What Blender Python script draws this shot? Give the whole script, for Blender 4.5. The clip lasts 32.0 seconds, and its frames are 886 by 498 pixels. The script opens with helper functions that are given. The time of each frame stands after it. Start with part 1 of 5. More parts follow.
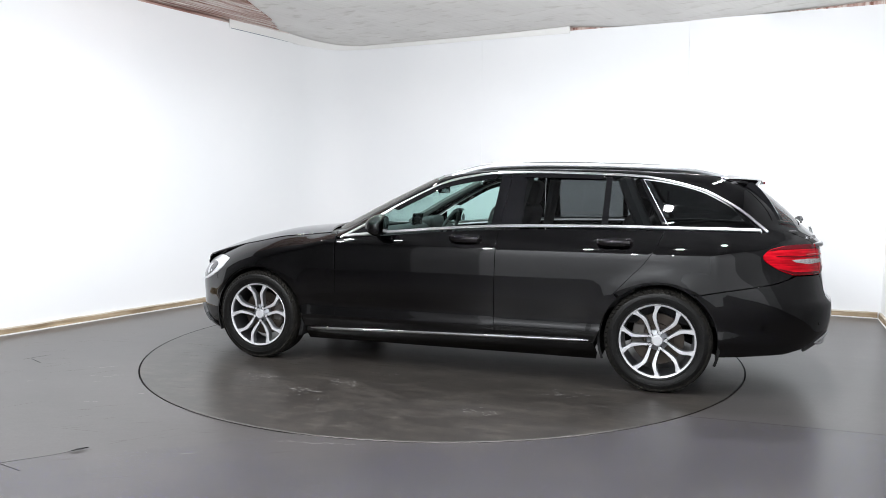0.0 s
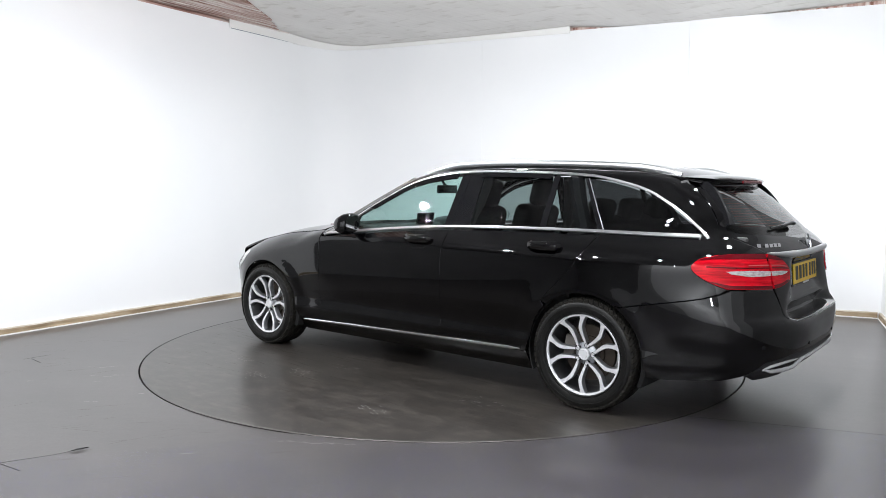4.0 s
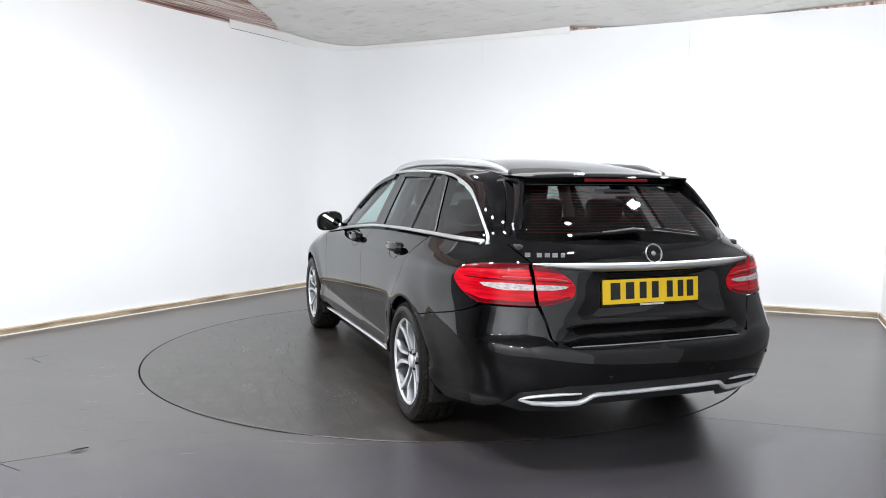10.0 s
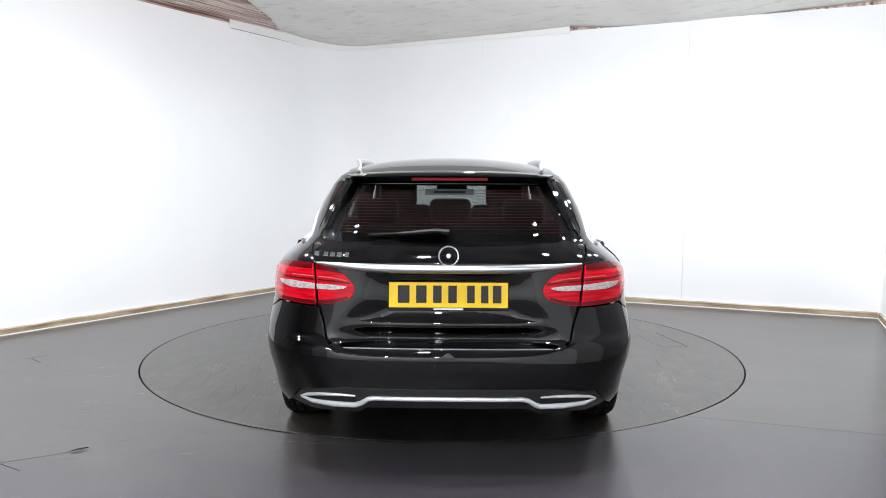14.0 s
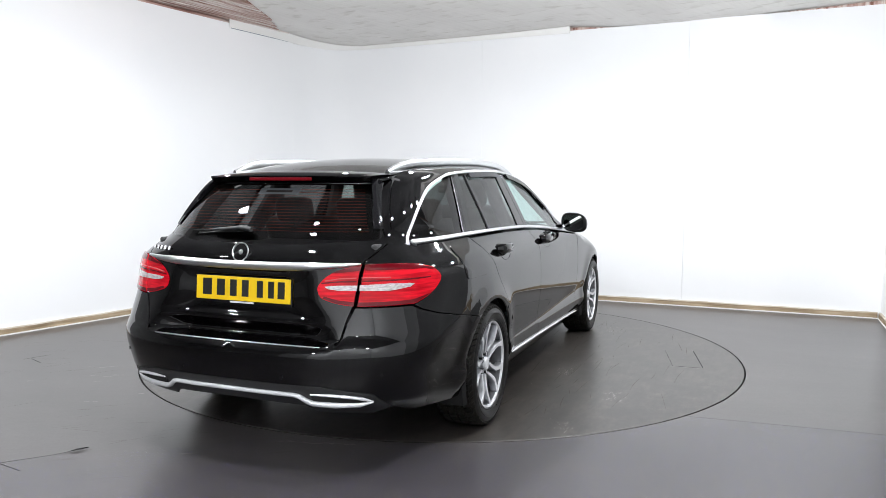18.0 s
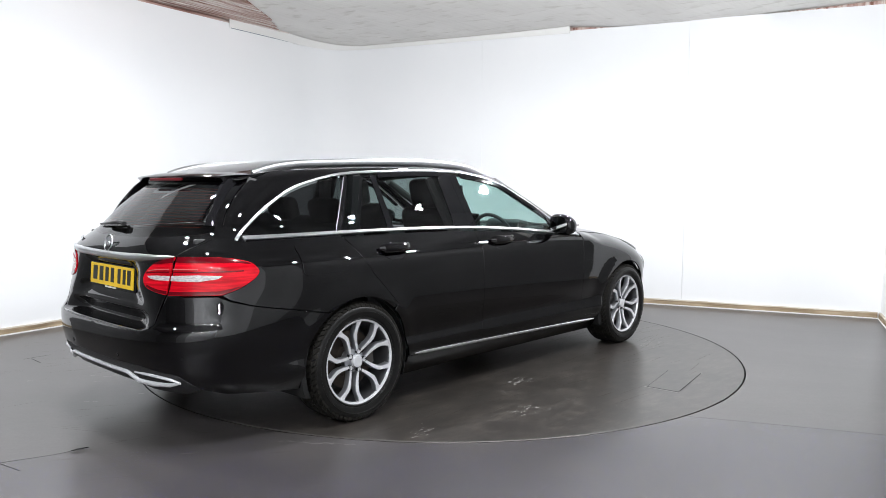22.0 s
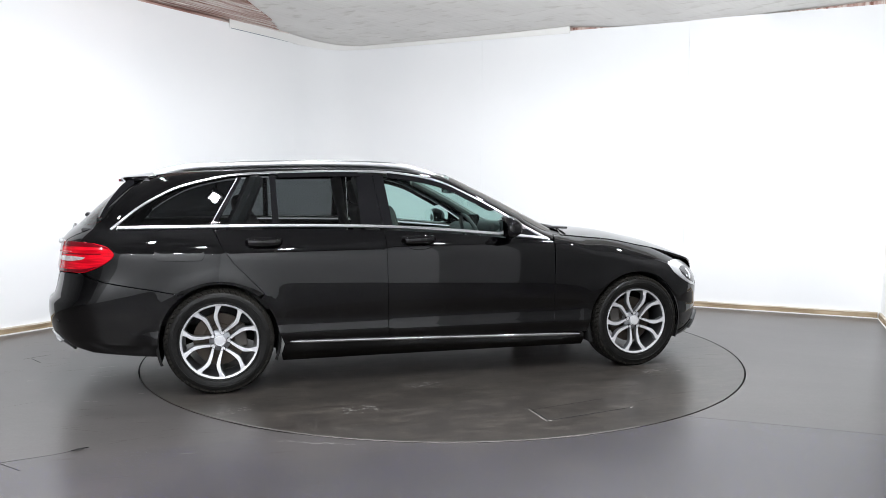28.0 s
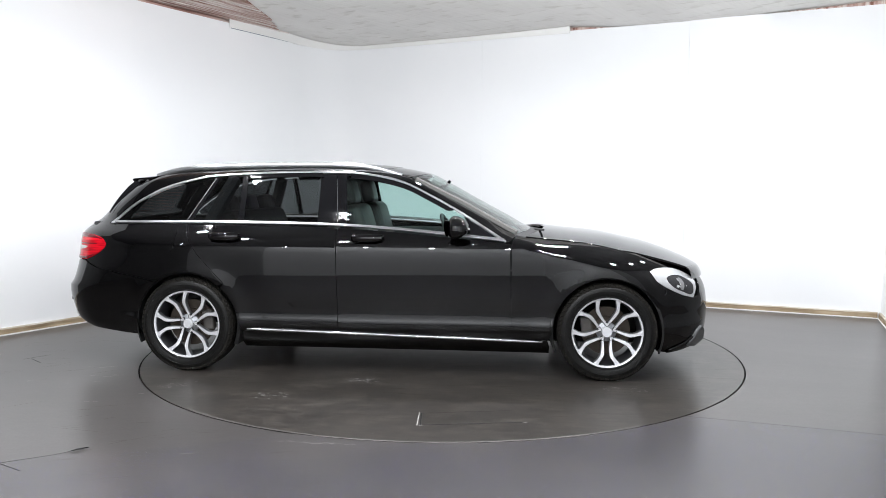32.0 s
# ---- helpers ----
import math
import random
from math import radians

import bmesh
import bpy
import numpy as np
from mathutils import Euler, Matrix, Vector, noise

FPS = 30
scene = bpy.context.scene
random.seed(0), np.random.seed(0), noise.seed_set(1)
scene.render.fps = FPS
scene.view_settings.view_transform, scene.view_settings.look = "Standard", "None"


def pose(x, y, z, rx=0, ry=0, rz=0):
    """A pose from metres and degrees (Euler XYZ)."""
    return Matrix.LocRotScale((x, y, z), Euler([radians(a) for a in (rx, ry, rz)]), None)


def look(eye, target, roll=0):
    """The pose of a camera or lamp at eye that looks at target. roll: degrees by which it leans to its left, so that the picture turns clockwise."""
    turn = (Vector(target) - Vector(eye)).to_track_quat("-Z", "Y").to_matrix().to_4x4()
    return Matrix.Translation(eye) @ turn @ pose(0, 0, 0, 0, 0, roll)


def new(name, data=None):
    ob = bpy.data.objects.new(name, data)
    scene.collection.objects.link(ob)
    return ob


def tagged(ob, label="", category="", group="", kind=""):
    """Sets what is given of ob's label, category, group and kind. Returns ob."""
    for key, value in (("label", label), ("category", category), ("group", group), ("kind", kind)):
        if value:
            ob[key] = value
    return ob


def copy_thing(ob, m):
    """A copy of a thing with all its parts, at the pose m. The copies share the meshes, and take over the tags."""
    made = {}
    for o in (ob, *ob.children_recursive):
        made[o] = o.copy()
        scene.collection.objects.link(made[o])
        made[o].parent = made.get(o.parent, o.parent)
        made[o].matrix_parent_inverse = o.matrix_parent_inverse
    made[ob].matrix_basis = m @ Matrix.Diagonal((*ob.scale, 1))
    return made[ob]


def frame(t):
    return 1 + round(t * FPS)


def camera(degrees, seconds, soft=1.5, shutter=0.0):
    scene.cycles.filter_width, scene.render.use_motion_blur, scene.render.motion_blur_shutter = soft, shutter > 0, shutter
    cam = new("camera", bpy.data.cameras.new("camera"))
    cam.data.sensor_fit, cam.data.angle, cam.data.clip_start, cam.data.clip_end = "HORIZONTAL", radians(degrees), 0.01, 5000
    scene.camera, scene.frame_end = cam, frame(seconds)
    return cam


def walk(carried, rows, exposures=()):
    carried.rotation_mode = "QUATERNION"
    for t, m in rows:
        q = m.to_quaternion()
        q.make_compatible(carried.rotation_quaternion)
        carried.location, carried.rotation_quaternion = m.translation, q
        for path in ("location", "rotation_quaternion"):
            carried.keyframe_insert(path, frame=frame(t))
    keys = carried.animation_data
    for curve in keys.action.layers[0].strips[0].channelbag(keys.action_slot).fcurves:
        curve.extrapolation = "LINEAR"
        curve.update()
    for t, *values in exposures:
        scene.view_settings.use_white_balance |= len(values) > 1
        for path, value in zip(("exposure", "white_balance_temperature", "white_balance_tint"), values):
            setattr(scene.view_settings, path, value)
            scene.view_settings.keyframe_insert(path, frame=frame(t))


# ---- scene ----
CAM_EYE = (0.0, -5.813, 1.266)
CAM_AIM = (0.0020, -0.8307, 0.8488)
cam = camera(61.88, 32.0, soft=0.7)
walk(cam, [(0.0, look(CAM_EYE, CAM_AIM, 0.252)), (32.0, look(CAM_EYE, CAM_AIM, 0.252))], exposures=((0.0, 0.0), (32.0, 0.0)))
# turntable heading, degrees, once a second
HEADING = [161.26, 156.27, 151.23, 146.17, 141.07, 135.95, 130.8, 125.63, 120.44, 115.23, 110.01, 104.78, 99.54, 94.3, 89.04, 83.79, 78.53, 73.27, 68.02, 62.76, 57.52, 52.27, 47.04, 41.8, 36.58, 31.37, 26.16, 20.97, 15.78, 10.6, 5.44, 0.28, -4.87]
CAR_OFF = (-0.2571, -0.0697)   # where the car's middle stands on the turntable
RING = 2.238

# ---------------------------------------------------------------- world and light
world = bpy.data.worlds.new("world")
scene.world = world
world.use_nodes = True
world.node_tree.nodes["Background"].inputs[0].default_value = (0.8, 0.85, 0.9, 1)
world.node_tree.nodes["Background"].inputs[1].default_value = 0.02
LAMP_POWER = 50.0     # watts, each ceiling lamp
LAMP_COLOUR = (0.945, 0.965, 1.0)

# ---------------------------------------------------------------- materials
def material(name, color, rough=0.5, metal=0.0, coat=0.0, coat_rough=0.03, spec=0.5):
    m = bpy.data.materials.new(name)
    m.use_nodes = True
    b = m.node_tree.nodes["Principled BSDF"]
    b.inputs["Base Color"].default_value = (*color, 1)
    b.inputs["Roughness"].default_value = rough
    b.inputs["Metallic"].default_value = metal
    b.inputs["Coat Weight"].default_value = coat
    b.inputs["Coat Roughness"].default_value = coat_rough
    b.inputs["Specular IOR Level"].default_value = spec
    return m


def nodes_of(m):
    return m.node_tree.nodes, m.node_tree.links, m.node_tree.nodes["Principled BSDF"]


def tex(m, kind, scale, detail=4.0, turn=0.0):
    nt, ln, _ = nodes_of(m)
    co = nt.new("ShaderNodeTexCoord")
    ro = nt.new("ShaderNodeMapping")
    ro.inputs["Rotation"].default_value = (0, 0, radians(turn))
    mp = nt.new("ShaderNodeMapping")
    ln.new(co.outputs["Object"], ro.inputs["Vector"])
    ln.new(ro.outputs[0], mp.inputs["Vector"])
    if isinstance(scale, tuple):
        mp.inputs["Scale"].default_value = scale
        scale = 1.0
    t = nt.new("ShaderNodeTexNoise" if kind == "noise" else "ShaderNodeTexVoronoi")
    t.inputs["Scale"].default_value = scale
    if kind == "noise":
        t.inputs["Detail"].default_value = detail
    ln.new(mp.outputs[0], t.inputs["Vector"])
    return t


def ramp(m, out, stops):
    nt, ln, _ = nodes_of(m)
    r = nt.new("ShaderNodeValToRGB")
    e = r.color_ramp.elements
    while len(e) < len(stops):
        e.new(0.5)
    for k, (p, col) in zip(e, stops):
        k.position = p
        k.color = (*col, 1) if len(col) == 3 else col
    ln.new(out, r.inputs[0])
    return r


def mix(m, kind, fac, a, b):
    nt, ln, _ = nodes_of(m)
    n = nt.new("ShaderNodeMix")
    n.data_type, n.blend_type = "RGBA", kind
    for key, v in ((0, fac), (6, a), (7, b)):
        if isinstance(v, (int, float)):
            n.inputs[key].default_value = v
        elif isinstance(v, tuple):
            n.inputs[key].default_value = (*v, 1)
        else:
            ln.new(v, n.inputs[key])
    return n.outputs[2]


def bump(m, out, strength, distance):
    nt, ln, b = nodes_of(m)
    n = nt.new("ShaderNodeBump")
    n.inputs["Strength"].default_value, n.inputs["Distance"].default_value = strength, distance
    ln.new(out, n.inputs["Height"])
    ln.new(n.outputs[0], b.inputs["Normal"])


def base(m, out):
    nt, ln, b = nodes_of(m)
    ln.new(out, b.inputs["Base Color"])


def rough(m, out):
    nt, ln, b = nodes_of(m)
    ln.new(out, b.inputs["Roughness"])


def glass(name, tint, gloss_rough=0.0, see=1.0):
    m = bpy.data.materials.new(name)
    m.use_nodes = True
    nt, ln = m.node_tree.nodes, m.node_tree.links
    nt.remove(nt["Principled BSDF"])
    tr = nt.new("ShaderNodeBsdfTransparent")
    tr.inputs[0].default_value = (*tint, 1)
    gl = nt.new("ShaderNodeBsdfGlossy")
    gl.inputs["Roughness"].default_value = gloss_rough
    lw = nt.new("ShaderNodeLayerWeight")
    lw.inputs[0].default_value = 0.5
    pw = nt.new("ShaderNodeMath")
    pw.operation = "POWER"
    pw.inputs[1].default_value = 4.5
    ln.new(lw.outputs["Facing"], pw.inputs[0])
    fr = nt.new("ShaderNodeMath")
    fr.operation = "MULTIPLY_ADD"
    fr.inputs[1].default_value, fr.inputs[2].default_value = 0.9, 0.038
    ln.new(pw.outputs[0], fr.inputs[0])
    mx = nt.new("ShaderNodeMixShader")
    ln.new(fr.outputs[0], mx.inputs[0])
    ln.new(tr.outputs[0], mx.inputs[1])
    ln.new(gl.outputs[0], mx.inputs[2])
    ln.new(mx.outputs[0], nt["Material Output"].inputs[0])
    return m


M_PAINT = material("black_paint", (0.0006, 0.0005, 0.0007), 0.5, 0.0, 1.0, 0.03, 0.0)
_n = tex(M_PAINT, "noise", 9.0, 2.0)
bump(M_PAINT, _n.outputs[0], 0.02, 0.002)
M_PAINT.node_tree.nodes["Principled BSDF"].inputs["Coat IOR"].default_value = 1.56
M_BLACK = material("gloss_black_trim", (0.006, 0.006, 0.007), 0.05, spec=0.35)
M_PLASTIC = material("black_plastic", (0.02, 0.02, 0.021), 0.48)
_n = tex(M_PLASTIC, "noise", 900.0, 2.0)
bump(M_PLASTIC, _n.outputs[0], 0.25, 0.0006)
M_RUBBER = material("tyre_rubber", (0.018, 0.017, 0.016), 0.40, spec=0.30)
_n = tex(M_RUBBER, "noise", 30.0, 5.0)
base(M_RUBBER, ramp(M_RUBBER, _n.outputs[0], [(0.3, (0.004, 0.004, 0.0039)), (0.75, (0.009, 0.0087, 0.008))]).outputs[0])
M_TREAD = material("tyre_tread", (0.05, 0.045, 0.036), 0.8, spec=0.2)
_n = tex(M_TREAD, "noise", 24.0, 5.0)
base(M_TREAD, ramp(M_TREAD, _n.outputs[0], [(0.3, (0.006, 0.0057, 0.005)), (0.75, (0.020, 0.018, 0.0145))]).outputs[0])
M_CHROME = material("chrome", (0.82, 0.82, 0.83), 0.08, 1.0)
M_SATIN = material("satin_aluminium", (0.62, 0.63, 0.64), 0.30, 1.0)
M_ALLOY = material("machined_alloy", (0.86, 0.87, 0.89), 0.27, 0.40)
M_ALLOY_DARK = material("grey_alloy", (0.40, 0.41, 0.43), 0.4, 0.9)
M_DIVIDER = material("grey_divider", (0.20, 0.20, 0.21), 0.35, 0.9)
M_BLADE = material("blade_grey", (0.10, 0.102, 0.105), 0.36, 0.1)
M_LENS = material("lamp_lens", (0.03, 0.03, 0.033), 0.08, 0.2, 0.6)
M_DISC = material("brake_steel", (0.085, 0.070, 0.058), 0.5, 0.8)
M_CALIPER = material("brake_caliper", (0.12, 0.11, 0.10), 0.6)
M_DARK = material("dark_void", (0.008, 0.008, 0.008), 0.9)
M_RED = material("red_lens", (0.55, 0.006, 0.012), 0.12, 0.0, 0.4, 0.01, 0.1)
M_RED.node_tree.nodes["Principled BSDF"].inputs["Coat IOR"].default_value = 1.4
_n = tex(M_RED, "noise", (8.0, 8.0, 90.0), 2.0)
base(M_RED, ramp(M_RED, _n.outputs[0], [(0.35, (0.40, 0.0015, 0.008)), (0.65, (0.74, 0.004, 0.017))]).outputs[0])
M_CLEARLENS = material("clear_lens", (0.8, 0.72, 0.72), 0.15, 0.0, 1.0, 0.01)
_n = tex(M_CLEARLENS, "noise", (60.0, 60.0, 160.0), 2.0)
base(M_CLEARLENS, ramp(M_CLEARLENS, _n.outputs[0], [(0.35, (0.60, 0.56, 0.56)), (0.65, (0.38, 0.33, 0.33))]).outputs[0])
M_BRAKE = material("dark_red_lens", (0.10, 0.003, 0.006), 0.2, 0.0, 0.0, spec=0.2)
M_MAROON = material("maroon_lens", (0.11, 0.001, 0.005), 0.14, 0.0, 0.5, 0.01, 0.1)
M_LAMP = material("headlamp_reflector", (0.78, 0.79, 0.80), 0.28, 0.5, 1.0, 0.01)
M_PLATE = material("yellow_plate", (0.98, 0.64, 0.01), 0.35, 0.0, 0.2)
M_WIRE = material("wire_print", (0.55, 0.09, 0.05), 0.6)
# also colours the strip drawn as the wall trim's shadow
M_STICKER_SHADOW = material("sticker_shadow_grey", (0.30, 0.33, 0.37), 0.5)
M_GUIDE = material("light_guide", (0.55, 0.09, 0.10), 0.25)
M_BARREL = material("grey_barrel", (0.15, 0.153, 0.16), 0.38, 0.85)
M_HUBWELL = material("dark_bolt_well", (0.012, 0.012, 0.013), 0.5, 0.2)
M_BARS = material("plate_black", (0.012, 0.012, 0.012), 0.45)
M_WHITE = material("white_print", (0.75, 0.75, 0.75), 0.5)
M_SEAT = material("seat_leather", (0.045, 0.028, 0.024), 0.5)
_n = tex(M_SEAT, "noise", 14.0, 4.0)
base(M_SEAT, ramp(M_SEAT, _n.outputs[0], [(0.3, (0.013, 0.010, 0.009)), (0.7, (0.028, 0.021, 0.019))]).outputs[0])
M_CABIN = material("cabin_plastic", (0.03, 0.03, 0.031), 0.6)
M_PILLAR = material("pillar_cloth", (0.15, 0.147, 0.14), 0.9)
M_LINING = material("roof_lining", (0.22, 0.21, 0.19), 0.9)
M_GLASS_F = glass("front_glass", (0.70, 0.86, 0.83))
M_GLASS_R = glass("tinted_glass", (0.28, 0.30, 0.305))
M_GLASS_Q = glass("dark_tinted_glass", (0.085, 0.09, 0.093))
M_GLASS_B = glass("rear_screen_glass", (0.33, 0.325, 0.32))
M_MIRROR = material("mirror_glass", (0.9, 0.92, 0.92), 0.01, 1.0)

M_WALL = material("white_wall_paint", (0.86, 0.87, 0.875), 0.6)
_n = tex(M_WALL, "noise", 0.7, 5.0)
base(M_WALL, ramp(M_WALL, _n.outputs[0], [(0.3, (0.84, 0.855, 0.865)), (0.7, (0.88, 0.885, 0.89))]).outputs[0])
_n = tex(M_WALL, "noise", 40.0, 4.0)
bump(M_WALL, _n.outputs[0], 0.05, 0.002)
# halfway grey for the fall-off from lit wall to unlit space
M_FADE_WALL = material("fade_wall_grey", (0.42, 0.42, 0.425), 0.75)
_n = tex(M_FADE_WALL, "noise", 1.5, 5.0)
base(M_FADE_WALL, ramp(M_FADE_WALL, _n.outputs[0], [(0.3, (0.38, 0.38, 0.385)), (0.7, (0.46, 0.46, 0.465))]).outputs[0])
# dark grey that stands in for the unlit space around the viewer
M_UNLIT_WALL = material("unlit_wall_grey", (0.15, 0.15, 0.152), 0.75)
_n = tex(M_UNLIT_WALL, "noise", 1.5, 5.0)
base(M_UNLIT_WALL, ramp(M_UNLIT_WALL, _n.outputs[0], [(0.3, (0.15, 0.15, 0.152)), (0.7, (0.20, 0.20, 0.203))]).outputs[0])
M_TRIM = material("white_trim", (0.82, 0.82, 0.80), 0.5)
M_CONCRETE = material("concrete", (0.42, 0.41, 0.39), 0.85)
_a = tex(M_CONCRETE, "noise", 1.6, 8.0)
_b = tex(M_CONCRETE, "noise", (2.0, 22.0, 3.0), 7.0, -50.0)
_c1 = ramp(M_CONCRETE, _a.outputs[0], [(0.25, (0.82, 0.80, 0.77)), (0.75, (0.90, 0.88, 0.85))])
_c2 = ramp(M_CONCRETE, _b.outputs[0], [(0.3, (0.62, 0.6, 0.58)), (0.55, (1, 1, 1))])
_d = tex(M_CONCRETE, "noise", (4.0, 9.0, 3.0), 9.0, 35.0)
_c3 = ramp(M_CONCRETE, _d.outputs[0], [(0.28, (0.74, 0.72, 0.69)), (0.44, (1, 1, 1))])
base(M_CONCRETE, mix(M_CONCRETE, "MULTIPLY", 0.7, mix(M_CONCRETE, "MULTIPLY", 0.12, _c1.outputs[0], _c2.outputs[0]), _c3.outputs[0]))
bump(M_CONCRETE, _d.outputs[0], 0.5, 0.02)
M_DARKCEIL = material("unseen_ceiling_grey", (0.25, 0.25, 0.255), 0.8)
_a = tex(M_DARKCEIL, "noise", 2.0, 5.0)
base(M_DARKCEIL, ramp(M_DARKCEIL, _a.outputs[0], [(0.3, (0.22, 0.22, 0.225)), (0.7, (0.28, 0.28, 0.285))]).outputs[0])
M_BOARD = material("reddish_boarding", (0.22, 0.12, 0.09), 0.7)
_a = tex(M_BOARD, "noise", (1.2, 26.0, 2.0), 7.0, -57.9)
base(M_BOARD, ramp(M_BOARD, _a.outputs[0], [(0.34, (0.26, 0.12, 0.09)), (0.48, (0.56, 0.40, 0.35)), (0.62, (0.76, 0.70, 0.66))]).outputs[0])
M_PLY = material("raw_plywood", (0.42, 0.32, 0.2), 0.75)
_a = tex(M_PLY, "noise", (3.0, 3.0, 60.0), 6.0)
_b = tex(M_PLY, "noise", 2.5, 6.0)
_c1 = ramp(M_PLY, _a.outputs[0], [(0.3, (0.30, 0.22, 0.13)), (0.7, (0.55, 0.44, 0.30))])
_c2 = ramp(M_PLY, _b.outputs[0], [(0.35, (0.5, 0.47, 0.42)), (0.65, (1, 1, 1))])
base(M_PLY, mix(M_PLY, "MULTIPLY", 0.8, _c1.outputs[0], _c2.outputs[0]))

M_PALEPLY = material("pale_plywood", (0.62, 0.56, 0.46), 0.7)
_a = tex(M_PALEPLY, "noise", 3.0, 6.0)
base(M_PALEPLY, ramp(M_PALEPLY, _a.outputs[0], [(0.35, (0.48, 0.41, 0.31)), (0.65, (0.74, 0.70, 0.63))]).outputs[0])


def floor_material(name, lo, hi, speck, dust):
    m = material(name, lo, 0.30, spec=0.5)
    nt, ln, b = nodes_of(m)
    a = tex(m, "noise", (0.7, 1.9, 1.0), 6.0, 20.0)
    f = tex(m, "noise", 70.0, 4.0)
    c = ramp(m, a.outputs[0], [(0.3, lo), (0.7, hi)]).outputs[0]
    g = ramp(m, f.outputs[0], [(0.3, (0.78,) * 3), (0.7, (1.0,) * 3)]).outputs[0]
    c = mix(m, "MULTIPLY", 0.8, c, g)
    k1 = tex(m, "noise", (5.0, 24.0, 1.0), 6.0, 2.0)
    k2 = tex(m, "noise", 14.0, 7.0)
    c = mix(m, "MULTIPLY", 0.7 if name == "scuffed_vinyl" else 0.25, c, ramp(m, k1.outputs[0], [(0.32, (0.62,) * 3), (0.62, (1.0,) * 3)]).outputs[0])
    c = mix(m, "MULTIPLY", 0.8 if name == "scuffed_vinyl" else 0.3, c, ramp(m, k2.outputs[0], [(0.34, (0.66,) * 3), (0.62, (1.0,) * 3)]).outputs[0])
    d1 = tex(m, "noise", 4.5, 8.0)
    d2 = tex(m, "noise", (5.0, 16.0, 1.0), 8.0, 3.0)
    for n_ in (d1, d2, k1, k2):
        n_.inputs["Roughness"].default_value = 0.74
    q1 = ramp(m, d1.outputs[0], [(0.40, (0, 0, 0)), (0.62, (1, 1, 1))]).outputs[0]
    q2 = ramp(m, d2.outputs[0], [(0.40, (0, 0, 0)), (0.66, (1, 1, 1))]).outputs[0]
    if name == "scuffed_vinyl":       # dusty tyre smears on the turning part
        c = mix(m, "MIX", mix(m, "MULTIPLY", 1.0, q1, q2), c, dust)
    if speck:
        # glitter flecks, thinning out towards the turntable
        v = tex(m, "voronoi", 112.0)
        v.voronoi_dimensions = "2D"
        sp = nt.new("ShaderNodeSeparateColor")
        ln.new(v.outputs["Color"], sp.inputs[0])
        d = ramp(m, v.outputs["Distance"], [(0.10, (1, 1, 1)), (0.21, (0, 0, 0))]).outputs[0]
        w = ramp(m, sp.outputs[0], [(0.50, (0, 0, 0)), (1.0, (1, 1, 1))]).outputs[0]
        hue = ramp(m, sp.outputs[1], [(0.52, (0.74, 0.74, 0.80)), (0.62, (0.22, 0.18, 0.85))]).outputs[0]
        k = mix(m, "MULTIPLY", 1.0, d, w)
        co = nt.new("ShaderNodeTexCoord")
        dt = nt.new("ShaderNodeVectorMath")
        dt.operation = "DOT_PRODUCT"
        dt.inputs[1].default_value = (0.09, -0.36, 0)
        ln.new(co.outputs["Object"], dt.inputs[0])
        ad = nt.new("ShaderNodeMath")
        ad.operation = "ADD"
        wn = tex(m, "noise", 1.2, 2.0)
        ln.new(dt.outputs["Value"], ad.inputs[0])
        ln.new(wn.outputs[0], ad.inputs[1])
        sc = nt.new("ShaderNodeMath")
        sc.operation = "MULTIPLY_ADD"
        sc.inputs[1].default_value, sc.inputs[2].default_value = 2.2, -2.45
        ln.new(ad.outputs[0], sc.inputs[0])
        faded = ramp(m, sc.outputs[0], [(0.05, (0, 0, 0)), (0.6, (1, 1, 1))]).outputs[0]
        k = mix(m, "MULTIPLY", 1.0, k, faded)
        # base colour is lighter towards the turntable, darker in the foreground
        c = mix(m, "MIX", faded, mix(m, "MULTIPLY", 1.0, c, (1.55, 1.55, 1.55)), c)
        c = mix(m, "MIX", k, c, hue)
    base(m, c)
    return m


M_FLOOR = floor_material("grey_vinyl", (0.069, 0.0632, 0.0614), (0.093, 0.0852, 0.0828), False, (0.052, 0.048, 0.045))
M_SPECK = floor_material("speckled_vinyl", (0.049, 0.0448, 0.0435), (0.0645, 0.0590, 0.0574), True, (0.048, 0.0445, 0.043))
M_DISCTOP = floor_material("scuffed_vinyl", (0.036, 0.0318, 0.0285), (0.054, 0.0475, 0.0425), False, (0.085, 0.075, 0.064))
M_CHALK = material("chalk_scuff", (0.36, 0.345, 0.33), 0.7)
M_DUST = material("dust_trail", (0.105, 0.095, 0.084), 0.8)
M_WORN = material("worn_vinyl_edge", (0.074, 0.067, 0.062), 0.38)
M_GROOVE = material("groove", (0.008, 0.008, 0.008), 0.9)
M_DIFFUSER = bpy.data.materials.new("lit_diffuser")
M_DIFFUSER.use_nodes = True
_e = M_DIFFUSER.node_tree.nodes["Principled BSDF"]
_e.inputs["Emission Color"].default_value = (*LAMP_COLOUR, 1)
_e.inputs["Emission Strength"].default_value = 12.0

# ---------------------------------------------------------------- mesh helpers
def mesh_ob(name, verts, faces, mat, parent=None, label="", normals=None, smooth=False):
    me = bpy.data.meshes.new(name)
    me.from_pydata([tuple(v) for v in verts], [], [tuple(f) for f in faces])
    me.materials.append(mat)
    me.update()
    if smooth or normals is not None:
        me.polygons.foreach_set("use_smooth", [True] * len(me.polygons))
    if normals is not None:
        me.normals_split_custom_set_from_vertices([tuple(n) for n in normals])
    ob = new(name, me)
    ob.parent = parent
    if label:
        ob["label"] = label
    return ob


